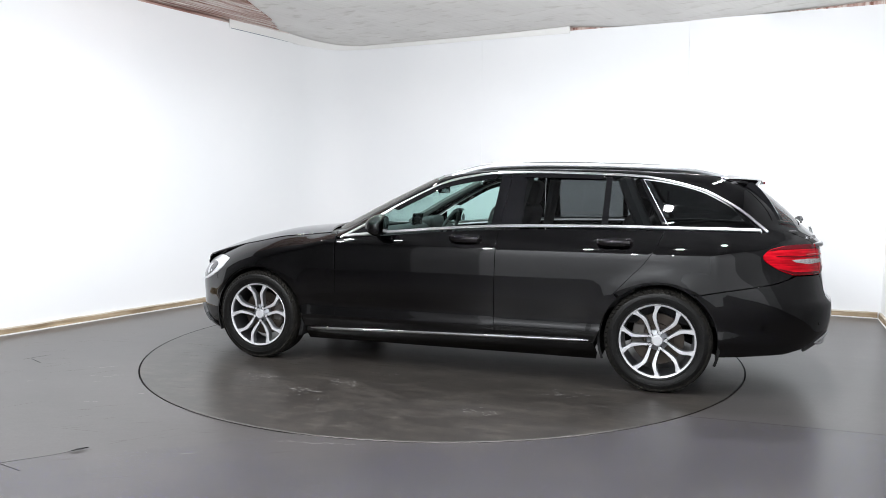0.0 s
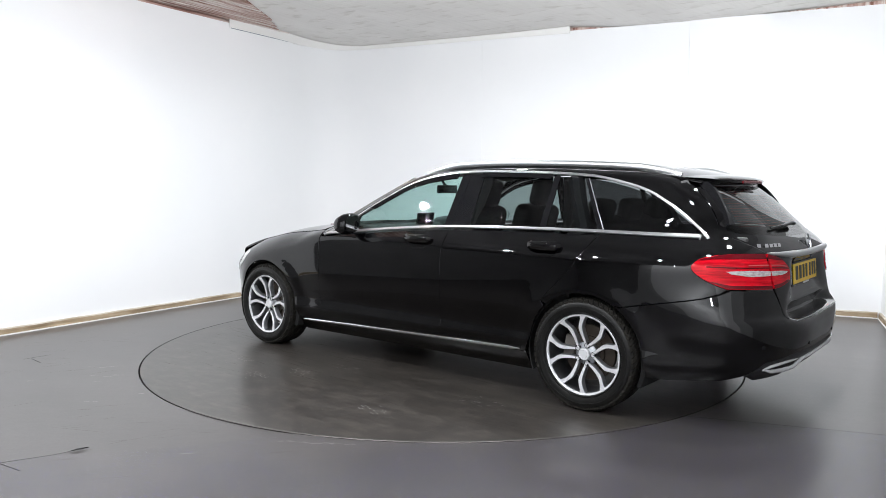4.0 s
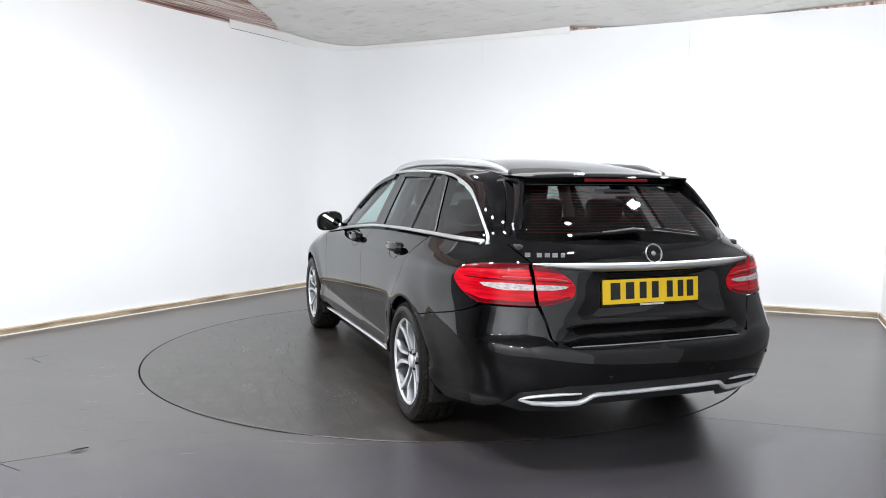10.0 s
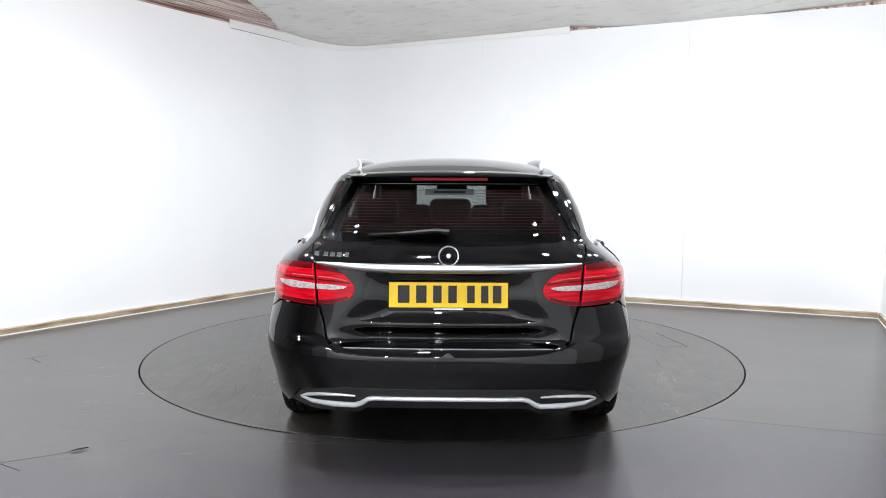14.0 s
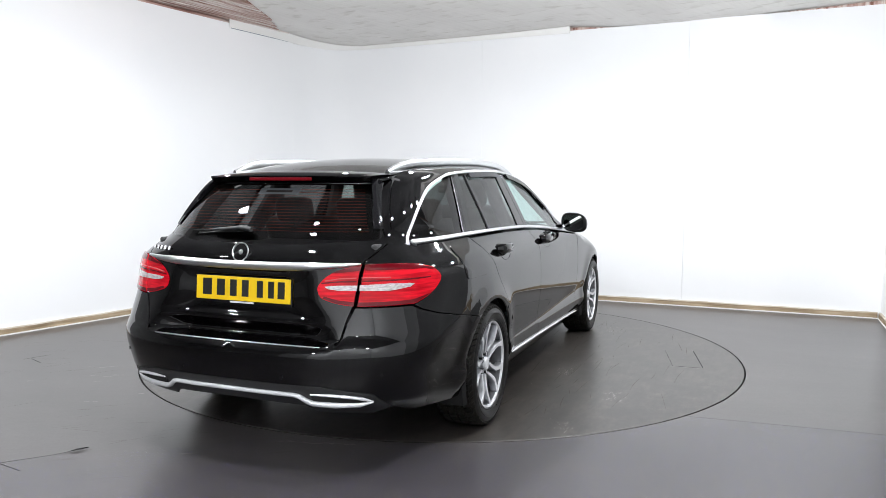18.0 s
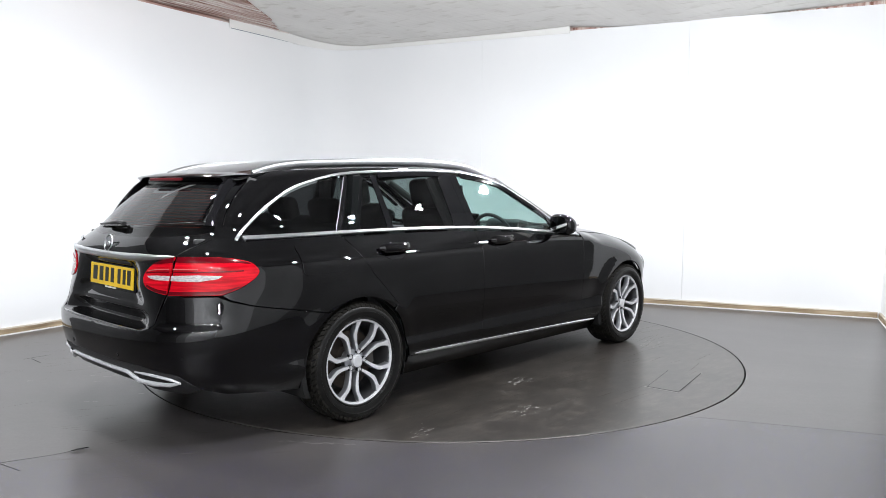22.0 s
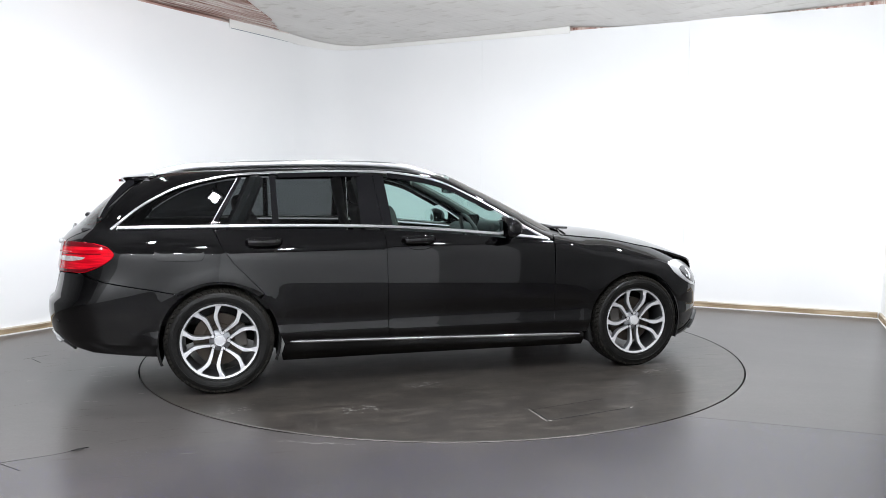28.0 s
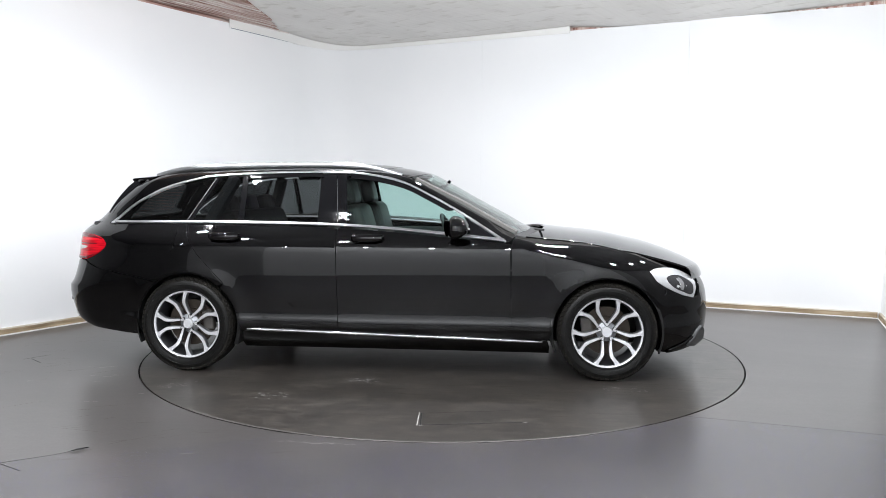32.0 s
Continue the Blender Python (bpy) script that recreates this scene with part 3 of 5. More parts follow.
def half_width(x, z):
    w = smooth(0.90, 1.06, z)
    y = section(z) - (1 - w) * taper_low(x) - w * taper_top(x)
    g = (z - (roof_edge(x) - round_reach(x))) / round_reach(x)
    y = y - roof_round(x) * np.clip(g, 0, 1.6) ** 2.2
    y = y - 0.045 * (1 - smooth(-2.22, -1.72, x)) * smooth(0.58, 0.80, z) * (1 - smooth(1.0, 1.25, z))
    y = y - (0.034 * (1 - smooth(0.24, 0.54, z)) + 0.008 * np.exp(-((z - 0.355) / 0.04) ** 2)) * (1 - smooth(-2.05, -1.72, x))   # rear bumper tucks under
    for ax in (-AXLE, AXLE):          # wheel arch flares
        r = np.hypot(x - ax, (z - HUB_Z))
        y = y + 0.012 * np.exp(-((r - 0.37) / 0.07) ** 2) * smooth(0.19, 0.33, z)
    return y


def arc_table(aspect, n):
    ph = np.linspace(0, math.pi / 2, 600)
    xx = aspect * (1 - np.cos(ph) ** (2 / n))
    yy = np.sin(ph) ** (2 / n)
    s = np.concatenate([[0], np.cumsum(np.hypot(np.diff(xx), np.diff(yy)))])
    return s / s[-1], ph


S_R, PH_R = arc_table(CAP_R / 0.85, N_R)
S_F, PH_F = arc_table(CAP_F / 0.85, N_F)
U_END = ARC_R + SIDE + ARC_F


def body(uv):
    """The whole outer skin: u runs round the plan from the tail's middle (0) to the nose's (U_END), v is the height."""
    u, z = uv[:, 0].copy(), uv[:, 1]
    sign = np.where(u < 0, -1.0, 1.0)
    u = np.abs(u)
    over = u > U_END
    sign = np.where(over, -sign, sign)
    u = np.where(over, 2 * U_END - u, u)
    x0, x1 = tail_x(z), nose_x(z)
    cr = cap_len(z)
    xs, xe = x0 + cr, x1 - CAP_F
    pr = np.interp(u / ARC_R, S_R, PH_R)
    pf = np.interp((U_END - u) / ARC_F, S_F, PH_F)
    x = xs + (u - ARC_R) / SIDE * (xe - xs)
    k = np.ones_like(u)
    r, f = u < ARC_R, u > ARC_R + SIDE
    x = np.where(r, x0 + cr * (1 - np.cos(pr) ** (2 / N_R)), x)
    k = np.where(r, np.sin(pr) ** (2 / N_R), k)
    reach = 0.44 + 0.10 * (1 - smooth(0.64, 0.80, z))
    dent = lid_inset(z) * (1 - smooth(reach - 0.24, reach, u))
    x = np.where(f, x1 - CAP_F * (1 - np.cos(pf) ** (2 / N_F)), x)
    k = np.where(f, np.sin(pf) ** (2 / N_F), k)
    return np.stack([x + np.where(r, dent, 0), sign * k * half_width(x, z), z], 1)


def u_at_x(x, z):
    """u of the left side's point at x and height z."""
    x0, x1 = float(tail_x(z)), float(nose_x(z))
    cr = float(cap_len(z))
    xs, xe = x0 + cr, x1 - CAP_F
    if x < xs:
        ph = math.acos(max(0.0, 1 - max(0.0, (x - x0) / cr)) ** (N_R / 2))
        return ARC_R * float(np.interp(ph, PH_R, S_R))
    if x > xe:
        ph = math.acos(max(0.0, 1 - max(0.0, (x1 - x) / CAP_F)) ** (N_F / 2))
        return U_END - ARC_F * float(np.interp(ph, PH_F, S_F))
    return ARC_R + SIDE * (x - xs) / (xe - xs)


def u_at_y(y, z, nose=False):
    """u of the tail's (or nose's) point at the sideways place y."""
    s, y = (-1 if y < 0 else 1), abs(y)
    x0, cap, n, S, PH, arc = (float(nose_x(z)), -CAP_F, N_F, S_F, PH_F, ARC_F) if nose else (float(tail_x(z)), float(cap_len(z)), N_R, S_R, PH_R, ARC_R)
    x = x0
    for _ in range(8):
        k = min(1.0, y / float(half_width(x, z)))
        ph = math.asin(min(1.0, k ** (n / 2)))
        x = x0 + cap * (1 - math.cos(ph) ** (2 / n))
    u = arc * float(np.interp(ph, PH, S))
    return U_END - s * u if nose else s * u


def P(pts, step=0.02):
    """An outline in (u, z) from (x, z) points on the side, (y, z, 'r') on the tail, (y, z, 'f') on the nose."""
    out = []
    n = len(pts)
    for i in range(n):
        a, b = pts[i], pts[(i + 1) % n]
        ka, kb = (a[2] if len(a) > 2 else "s"), (b[2] if len(b) > 2 else "s")
        fn = {"s": u_at_x, "r": u_at_y, "f": lambda y, z: u_at_y(y, z, True)}
        if ka == kb:
            m = max(1, int(math.hypot(b[0] - a[0], b[1] - a[1]) / step))
            for j in range(m):
                t = j / m
                q = (a[0] + (b[0] - a[0]) * t, a[1] + (b[1] - a[1]) * t)
                out.append((fn[ka](*q), q[1]))
        else:
            pa, pb = (fn[ka](a[0], a[1]), a[1]), (fn[kb](b[0], b[1]), b[1])
            m = max(1, int(math.hypot(pb[0] - pa[0], pb[1] - pa[1]) / step))
            for j in range(m):
                t = j / m
                out.append((pa[0] + (pb[0] - pa[0]) * t, pa[1] + (pb[1] - pa[1]) * t))
    return out


def spline(pts, n=6):
    """Points of a smooth line through pts."""
    p = [np.array(q[:2], float) for q in pts]
    res = []
    for i in range(len(p) - 1):
        a, b, c, d = p[max(i - 1, 0)], p[i], p[i + 1], p[min(i + 2, len(p) - 1)]
        for j in range(n):
            t = j / n
            res.append(tuple(0.5 * (2 * b + (c - a) * t + (2 * a - 5 * b + 4 * c - d) * t * t + (3 * b - a - 3 * c + d) * t ** 3)))
    res.append(tuple(p[-1]))
    return res


def arc(cx, cz, r, a0, a1, n=24):
    return [(cx + r * math.cos(radians(a0 + (a1 - a0) * i / n)), cz + r * math.sin(radians(a0 + (a1 - a0) * i / n))) for i in range(n + 1)]


def shrink(loop, d):
    """The outline moved inwards by d."""
    p = np.array(loop, float)
    q = np.roll(p, -1, 0) - p
    if (p[:, 0] * np.roll(p[:, 1], -1) - np.roll(p[:, 0], -1) * p[:, 1]).sum() < 0:
        d = -d
    L = np.hypot(q[:, 0], q[:, 1])[:, None] + 1e-9
    nrm = np.stack([-q[:, 1], q[:, 0]], 1) / L
    m = nrm + np.roll(nrm, 1, 0)
    m /= np.maximum(0.5, (m * m).sum(1, keepdims=True) / 2)
    return [tuple(a) for a in p + m * d]


def panel(name, loop, surf, mat, parent, label="", off=0.0, step=0.035, holes=(), edge=0.014, both=False, gap=0.0025, local=None):
    """A bent sheet: the outline loop laid on surf, with rounded edges turned in. both: its mirror twin too."""
    if gap:
        loop = shrink(loop, gap)
    pts = np.array(loop, float)
    if (pts[:, 0] * np.roll(pts[:, 1], -1) - np.roll(pts[:, 0], -1) * pts[:, 1]).sum() < 0:
        pts = pts[::-1]
    holes = [np.array(h, float) for h in holes]
    lo, hi = pts.min(0), pts.max(0)
    nx, ny = max(1, int((hi[0] - lo[0]) / step)), max(1, int((hi[1] - lo[1]) / step))
    gx, gy = np.meshgrid(np.linspace(lo[0], hi[0], nx + 1), np.linspace(lo[1], hi[1], ny + 1))
    grid = np.stack([gx.ravel(), gy.ravel()], 1)
    grid = grid[inside(pts, grid)]
    bounds = np.concatenate([pts] + holes)
    if len(grid):
        d = np.sqrt(((grid[:, None, :] - bounds[None]) ** 2).sum(2)).min(1)
        grid = grid[d > step * 0.4]
    for h in holes:
        grid = grid[~inside(h, grid)]
    uv, tri, back = triangulate([pts.tolist()] + [h.tolist() for h in holes], grid.tolist())
    e = 1e-3
    co = surf(uv)
    du = surf(uv + [e, 0]) - surf(uv - [e, 0])
    dv = surf(uv + [0, e]) - surf(uv - [0, e])
    nr = np.cross(du, dv)
    nr /= np.linalg.norm(nr, axis=1, keepdims=True) + 1e-12
    mid = np.array([0.0 if abs(co[:, 0].mean()) < 1.6 else math.copysign(1.3, co[:, 0].mean()), 0.0, 0.6])
    if (nr * (co - mid)).sum() < 0:
        nr = -nr
    fn = np.cross(co[tri[:, 1]] - co[tri[:, 0]], co[tri[:, 2]] - co[tri[:, 0]])
    flip = (fn * nr[tri[:, 0]]).sum(1) < 0
    tri[flip] = tri[flip][:, ::-1]
    co = co + nr * off
    V, N, F = [co], [nr], [tri]
    faces = tri.tolist()
    total = len(co)
    if edge:
        k = 0
        for lp in [pts] + holes:
            idx = [back[k + i] for i in range(len(lp))]
            k += len(lp)
            c, n0 = co[idx], nr[idx]
            t = np.roll(c, -1, 0) - np.roll(c, 1, 0)
            t /= np.linalg.norm(t, axis=1, keepdims=True) + 1e-12
            o = np.cross(t, n0)
            cen = uv[idx]
            # outwards of the sheet: away from a point just inside
            tu = np.roll(lp, -1, 0) - np.roll(lp, 1, 0)
            inn = np.stack([-tu[:, 1], tu[:, 0]], 1)
            inn /= np.linalg.norm(inn, axis=1, keepdims=True) + 1e-12
            if lp is not pts:
                area = (lp[:, 0] * np.roll(lp[:, 1], -1) - np.roll(lp[:, 0], -1) * lp[:, 1]).sum()
                inn = inn * (-1 if area > 0 else 1)
            probe = surf(cen + inn * 2e-3) - surf(cen)
            s = np.sign((o * probe).sum(1, keepdims=True))
            o = np.where(s > 0, -o, o)
            r1, r2 = c + o * 0.0012 - n0 * 0.0014, c + o * 0.0012 - n0 * edge
            V += [r1, r2]
            b = n0 + o
            N += [b / np.linalg.norm(b, axis=1, keepdims=True), o]
            m = len(idx)
            a, bq = total, total + m
            for i in range(m):
                j = (i + 1) % m
                for q in ((idx[i], idx[j], a + j, a + i), (a + i, a + j, bq + j, bq + i)):
                    faces.append(q)
            total += 2 * m
    V, N = np.concatenate(V), np.concatenate(N)
    # wind the edge faces with their normals
    done = []
    for fc in faces:
        if len(fc) == 4:
            p = V[list(fc)]
            if np.dot(np.cross(p[1] - p[0], p[3] - p[0]), N[fc[2]]) < 0:
                fc = tuple(fc)[::-1]
        done.append(tuple(fc))
    ob = mesh_ob(name, V, done, mat, parent, label, N)
    if not both:
        return ob
    W, Q = V * [1, -1, 1], N * [1, -1, 1]
    twin = mesh_ob(name, W, [f[::-1] for f in done], mat, both if both is not True else parent, label, Q)
    return ob, twin


def loft(edge_fn, bow, crown):
    """A surface between an edge line on the left, edge_fn(b) -> (x, y, z), and its mirror image: (a, b), a from -1 to 1."""
    def surf(ab):
        a, b = ab[:, 0], ab[:, 1]
        x, y, z = edge_fn(b)
        k = 1 - np.abs(a) ** 2.2
        return np.stack([x + bow(b) * k, y * a, z + crown(b) * k], 1)
    return surf


def on_body(x_fn, z_fn):
    def edge(b):
        x, z = x_fn(b), z_fn(b)
        return x, half_width(x, z), z
    return edge


R0, R1 = 0.08, -1.93
roof_x = Curve((0, R0), (0.1, -0.12), (0.9, -1.73), (1, R1))
roof = loft(on_body(roof_x, lambda b: roof_edge(roof_x(b))), Curve((0, 0.10), (0.15, 0.05), (0.5, 0.0), (0.85, -0.03), (1, -0.06)), Curve((0, 0.034), (0.2, 0.046), (0.6, 0.048), (1, 0.026)))
ws_x = Curve((0, 0.82), (1, R0))
screen = loft(on_body(ws_x, lambda b: roof_edge(ws_x(b))), Curve((0, 0.14), (1, 0.10)), Curve((0, 0.01), (0.5, 0.015), (1, 0.034)))
hood_x = Curve((0, 0.86), (0.5, 1.42), (1, 1.97))
hood = loft(on_body(hood_x, lambda b: roof_edge(hood_x(b))), Curve((0, 0.16), (0.5, 0.15), (1, 0.17)), Curve((0, 0.042), (0.3, 0.042), (0.5, 0.044), (0.65, 0.040), (0.78, 0.030), (0.92, 0.008), (1, -0.010)))


def rect(a0, a1, b0, b1, n=24, m=30):
    p = [(a0 + (a1 - a0) * i / n, b0) for i in range(n)] + [(a1, b0 + (b1 - b0) * i / m) for i in range(m)]
    return p + [(a1 + (a0 - a1) * i / n, b1) for i in range(n)] + [(a0, b1 + (b0 - b1) * i / m) for i in range(m)]


# ---------------------------------------------------------------- the car: panels
car = empty("car")
tagged(car, "black estate car with chrome window trim and alloy wheels", "car")

BELT = [(-2.00, 1.004), (-1.94, 1.006), (-1.45, 1.012), (-0.95, 1.013), (-0.42, 1.003), (0.0, 0.980), (0.30, 0.955), (0.55, 0.932), (0.74, 0.914)]
TOPL = [(-2.045, 1.006), (-1.985, 1.058), (-1.90, 1.128), (-1.80, 1.192), (-1.65, 1.266), (-1.42, 1.326), (-1.25, 1.349), (-0.95, 1.365), (-0.60, 1.374), (-0.35, 1.370), (-0.15, 1.348), (0.04, 1.305), (0.255, 1.205), (0.44, 1.105), (0.60, 1.008), (0.755, 0.914)]
belt, topl = spline(BELT), spline(TOPL)
belt_z = Curve(*BELT)
top_z = Curve(*TOPL)
A_REAR = 0.356     # wheel arch radius
SILL_Z = 0.262

# side frame: pillars, roof rail and rear quarter in one pressing
a_pillar = [(0.82, 0.946), (0.62, 1.050), (0.4, 1.170), (0.2, 1.276), (0.08, 1.331)]
roof_line = [(x, float(roof_edge(x)) - 0.001) for x in np.linspace(0.0, -1.90, 40)]
tail_side = [(0.526, 1.30, "r"), (0.598, 1.12, "r"), (0.635, 1.03, "r"), (0.625, 0.985, "r"), (0.591, 0.932, "r")]
lamp_top = spline([(-2.24, 0.932), (-2.14, 0.926), (-2.055, 0.907), (-2.021, 0.884), (-2.008, 0.858), (-2.03, 0.827), (-2.095, 0.785), (-2.18, 0.752)], 4)
bump_line = [(-2.150, 0.729), (-2.07, 0.702), (-2.0, 0.687), (-1.8, 0.650), (-1.645, 0.620)]
arch_q = arc(-AXLE, HUB_Z, A_REAR, 121, 50, 16)
side = a_pillar + roof_line + tail_side + lamp_top + bump_line + arch_q + [(-1.15, 0.61), (-1.33, 0.80), (-1.40, 0.90), (-1.455, 1.005)] + [(-2.0, 0.995), (-2.06, 1.005)] + topl[1:]
side = side + [(0.785, 0.915)]
panel("side_frame", P(side), body, M_PAINT, car, "glossy black pillars and rear quarter", both=True, gap=0.0016)

# doors
front_door = [(0.785, 0.90)] + [(x, float(belt_z(x)) - 0.014) for x in np.linspace(0.72, -0.385, 24)] + [(-0.375, 0.60), (-0.37, SILL_Z)] + [(0.80, SILL_Z - 0.005), (0.79, 0.55)]
door_f = panel("front_door", P(front_door), body, M_PAINT, car, both=True)
rear_door = [(-0.385, 0.985)] + [(x, float(belt_z(x)) - 0.014) for x in np.linspace(-0.42, -1.44, 24)] + [(-1.40, 0.90), (-1.33, 0.80), (-1.15, 0.61)] + arc(-AXLE, HUB_Z, A_REAR, 46, 8, 10) + [(-1.035, SILL_Z + 0.025), (-0.37, SILL_Z + 0.005), (-0.375, 0.60)]
door_r = panel("rear_door", P(rear_door), body, M_PAINT, car, both=True)
# sills with the bright strip
sill = [(1.03, 0.255), (0.4, 0.262), (-0.4, 0.268), (-1.03, 0.283), (-1.05, 0.20), (-1.04, 0.155), (1.05, 0.150), (1.05, 0.20)]
sills = panel("sill", P(sill), body, M_PAINT, car, both=True, off=-0.004)
for i, s in enumerate((1, -1)):
    pts = [(x, s * (float(half_width(np.array(x), np.array(z))) + 0.002), z) for x, z in [(1.0 - 2.0 * k / 24, 0.246 + 0.052 * k / 24) for k in range(25)]]
    part("sill_trim", tube(pts, [0.005] + [0.0122] * 23 + [0.005], 12, 0.95), M_CHROME, sills[i], "bright chrome strip", smooth=True)
# front wing, over the headlamp to the nose
LAMP_TOP = spline([(1.688, 0.727), (1.725, 0.740), (1.80, 0.743), (1.87, 0.732), (1.944, 0.704), (2.0, 0.668), (2.022, 0.640)], 4)
LAMP_LOW = [(1.731, 0.664), (1.784, 0.626), (1.861, 0.588), (1.925, 0.561), (2.0, 0.540)]
wing = [(0.79, 0.905), (0.82, 0.940)] + [(x, float(roof_edge(x)) - 0.004) for x in np.linspace(0.88, 1.975, 34)] + [(2.03, 0.655)] + LAMP_TOP[::-1] + [(1.731, 0.664), (1.784, 0.626), (1.797, 0.58)] + arc(AXLE, HUB_Z, A_REAR, 36, 172, 30) + [(1.045, 0.26), (0.795, 0.262), (0.79, 0.55)]
panel("front_wing", P(wing), body, M_PAINT, car, both=True)
# bonnet, roof, screen
nose_rows = []
for k in range(37):
    a = -0.984 + 1.968 * k / 36
    p0 = hood(np.array([[a, 0.983]]))[0]
    p2 = body(np.array([[u_at_y(p0[1], 0.655, True), 0.655]]))[0]
    p1 = (p0 + p2) / 2 + [0.012, 0, 0.008]
    nose_rows.append([p0 + [0, 0, -0.002], p0 + (p1 - p0) * 0.5 + [0.006, 0, 0.002], p1, p1 + (p2 - p1) * 0.5 + [0.004, 0, 0], p2])
bm = bmesh.new()
nv = [[bm.verts.new(tuple(p)) for p in r] for r in nose_rows]
for p_, q_ in zip(nv, nv[1:]):
    for i in range(4):
        bm.faces.new((p_[i], p_[i + 1], q_[i + 1], q_[i]))
part("nose_panel", bm, M_PAINT, car, smooth=True)
panel("bonnet", rect(-0.985, 0.985, 0.02, 0.985), hood, M_PAINT, car, step=0.04, gap=0)
roof_ob = panel("roof", rect(-0.995, 0.995, 0.0, 1.0), roof, M_PAINT, car, step=0.04, gap=0.002)
panel("sunroof", rect(-0.70, 0.70, 0.10, 0.42), roof, M_BLACK, roof_ob, "dark glass roof panel", off=0.0015, gap=0, edge=0.004)
wind = panel("windscreen", rect(-0.985, 0.985, 0.03, 0.985), screen, M_GLASS_F, car, "clear laminated glass", step=0.05, gap=0, edge=0.0)
panel("scuttle", rect(-0.97, 0.97, -0.10, 0.035), screen, M_PLASTIC, car, "black plastic scuttle", off=-0.004, gap=0)

# window belt: chrome surround, pillars, panes
def band(pts_a, pts_b):
    return P(list(pts_a) + list(pts_b)[::-1], 0.03)
def offset_line(line, d):
    p = np.array(line)
    t = np.gradient(p, axis=0)
    t /= np.hypot(t[:, 0], t[:, 1])[:, None]
    return [tuple(q) for q in p + np.stack([-t[:, 1], t[:, 0]], 1) * d]
top_trim = band(topl, offset_line(topl, -0.0098))
bot_trim = band(belt, offset_line(belt, 0.0125))
panel("chrome_top", top_trim, body, M_SATIN, car, "brushed bright window trim", off=0.005, both=True, gap=0, edge=0.012)
panel("chrome_belt", bot_trim, body, M_SATIN, car, "brushed bright belt trim", off=0.007, both=True, gap=0, edge=0.014)


def under_top(x):
    return float(top_z(x)) - 0.022


def over_belt(x):
    return float(belt_z(x)) + 0.016


def pane(name, x0t, x0b, x1t, x1b, mat, parent, label="", off=-0.006, **kw):
    """A pane between two slanted lines: top and bottom x of its rear and front ends."""
    top = [(x0t + (x1t - x0t) * i / 20, under_top(x0t + (x1t - x0t) * i / 20)) for i in range(21)]
    bot = [(x1b + (x0b - x1b) * i / 20, over_belt(x1b + (x0b - x1b) * i / 20)) for i in range(21)]
    return panel(name, P(top + bot, 0.03), body, mat, parent, label, off=off, gap=0, edge=kw.pop("edge", 0.0), both=kw.pop("both", True), step=0.05)


# rear quarter pane comes to a point; B, C pillars in gloss black
pane("quarter_window", -1.975, -1.965, -1.30, -1.465, M_GLASS_Q, car, "dark tinted glass")
pane("pillar_trim", -1.300, -1.465, -1.2955, -1.4605, M_DIVIDER, car, "thin grey divider", off=0.001, edge=0.002)
pane("quarter_pillar", -1.2955, -1.4605, -1.275, -1.43, M_BLACK, car, "gloss black pillar cover", off=0.0, edge=0.01)
pane("corner_window", -1.275, -1.43, -1.095, -1.085, M_GLASS_R, door_r[0], "tinted fixed pane", both=door_r[1])
pane("window_divider", -1.10, -1.09, -1.065, -1.052, M_BLACK, door_r[0], "gloss black divider", off=0.001, both=door_r[1], edge=0.01)
pane("rear_window", -1.065, -1.052, -0.53, -0.525, M_GLASS_R, door_r[0], "tinted wind-down pane", both=door_r[1])
pane("rear_pillar_cover", -0.535, -0.53, -0.432, -0.393, M_BLACK, door_r[0], "gloss black pillar cover", off=0.0, both=door_r[1], edge=0.01)
pane("front_pillar_cover", -0.425, -0.387, -0.36, -0.325, M_BLACK, door_f[0], "gloss black pillar cover", off=0.0, both=door_f[1], edge=0.01)
pane("front_window", -0.36, -0.325, 0.50, 0.515, M_GLASS_F, door_f[0], "clear greenish glass", both=door_f[1])
pane("mirror_sail", 0.49, 0.51, 0.68, 0.70, M_BLACK, door_f[0], "black corner piece", off=0.0, both=door_f[1], edge=0.01)
# smoked wind deflectors over the door windows
defl = [(x, float(top_z(x)) - 0.018) for x in np.linspace(-0.33, 0.40, 24)] + [(x, float(top_z(x)) - 0.046) for x in np.linspace(0.36, -0.32, 24)]
panel("wind_deflector", P(defl, 0.03), body, M_BLACK, door_f[0], "smoked wind deflector", off=0.012, both=door_f[1], gap=0, edge=0.012)
defl = [(x, float(top_z(x)) - 0.018) for x in np.linspace(-1.05, -0.53, 16)] + [(x, float(top_z(x)) - 0.042) for x in np.linspace(-0.52, -1.04, 16)]
panel("wind_deflector", P(defl, 0.03), body, M_BLACK, door_r[0], "smoked wind deflector", off=0.012, both=door_r[1], gap=0, edge=0.012)

# tailgate
gate = [(-0.52, 1.305, "r"), (0.52, 1.305, "r"), (0.595, 1.12, "r"), (0.632, 1.03, "r"), (0.622, 0.985, "r"), (0.588, 0.932, "r"), (0.568, 0.762, "r"), (0.542, 0.68, "r"), (0.525, 0.605, "r"), (0.50, 0.592, "r"), (-0.50, 0.592, "r"), (-0.525, 0.605, "r"), (-0.542, 0.68, "r"), (-0.568, 0.762, "r"), (-0.588, 0.932, "r"), (-0.622, 0.985, "r"), (-0.632, 1.03, "r"), (-0.595, 1.12, "r")]
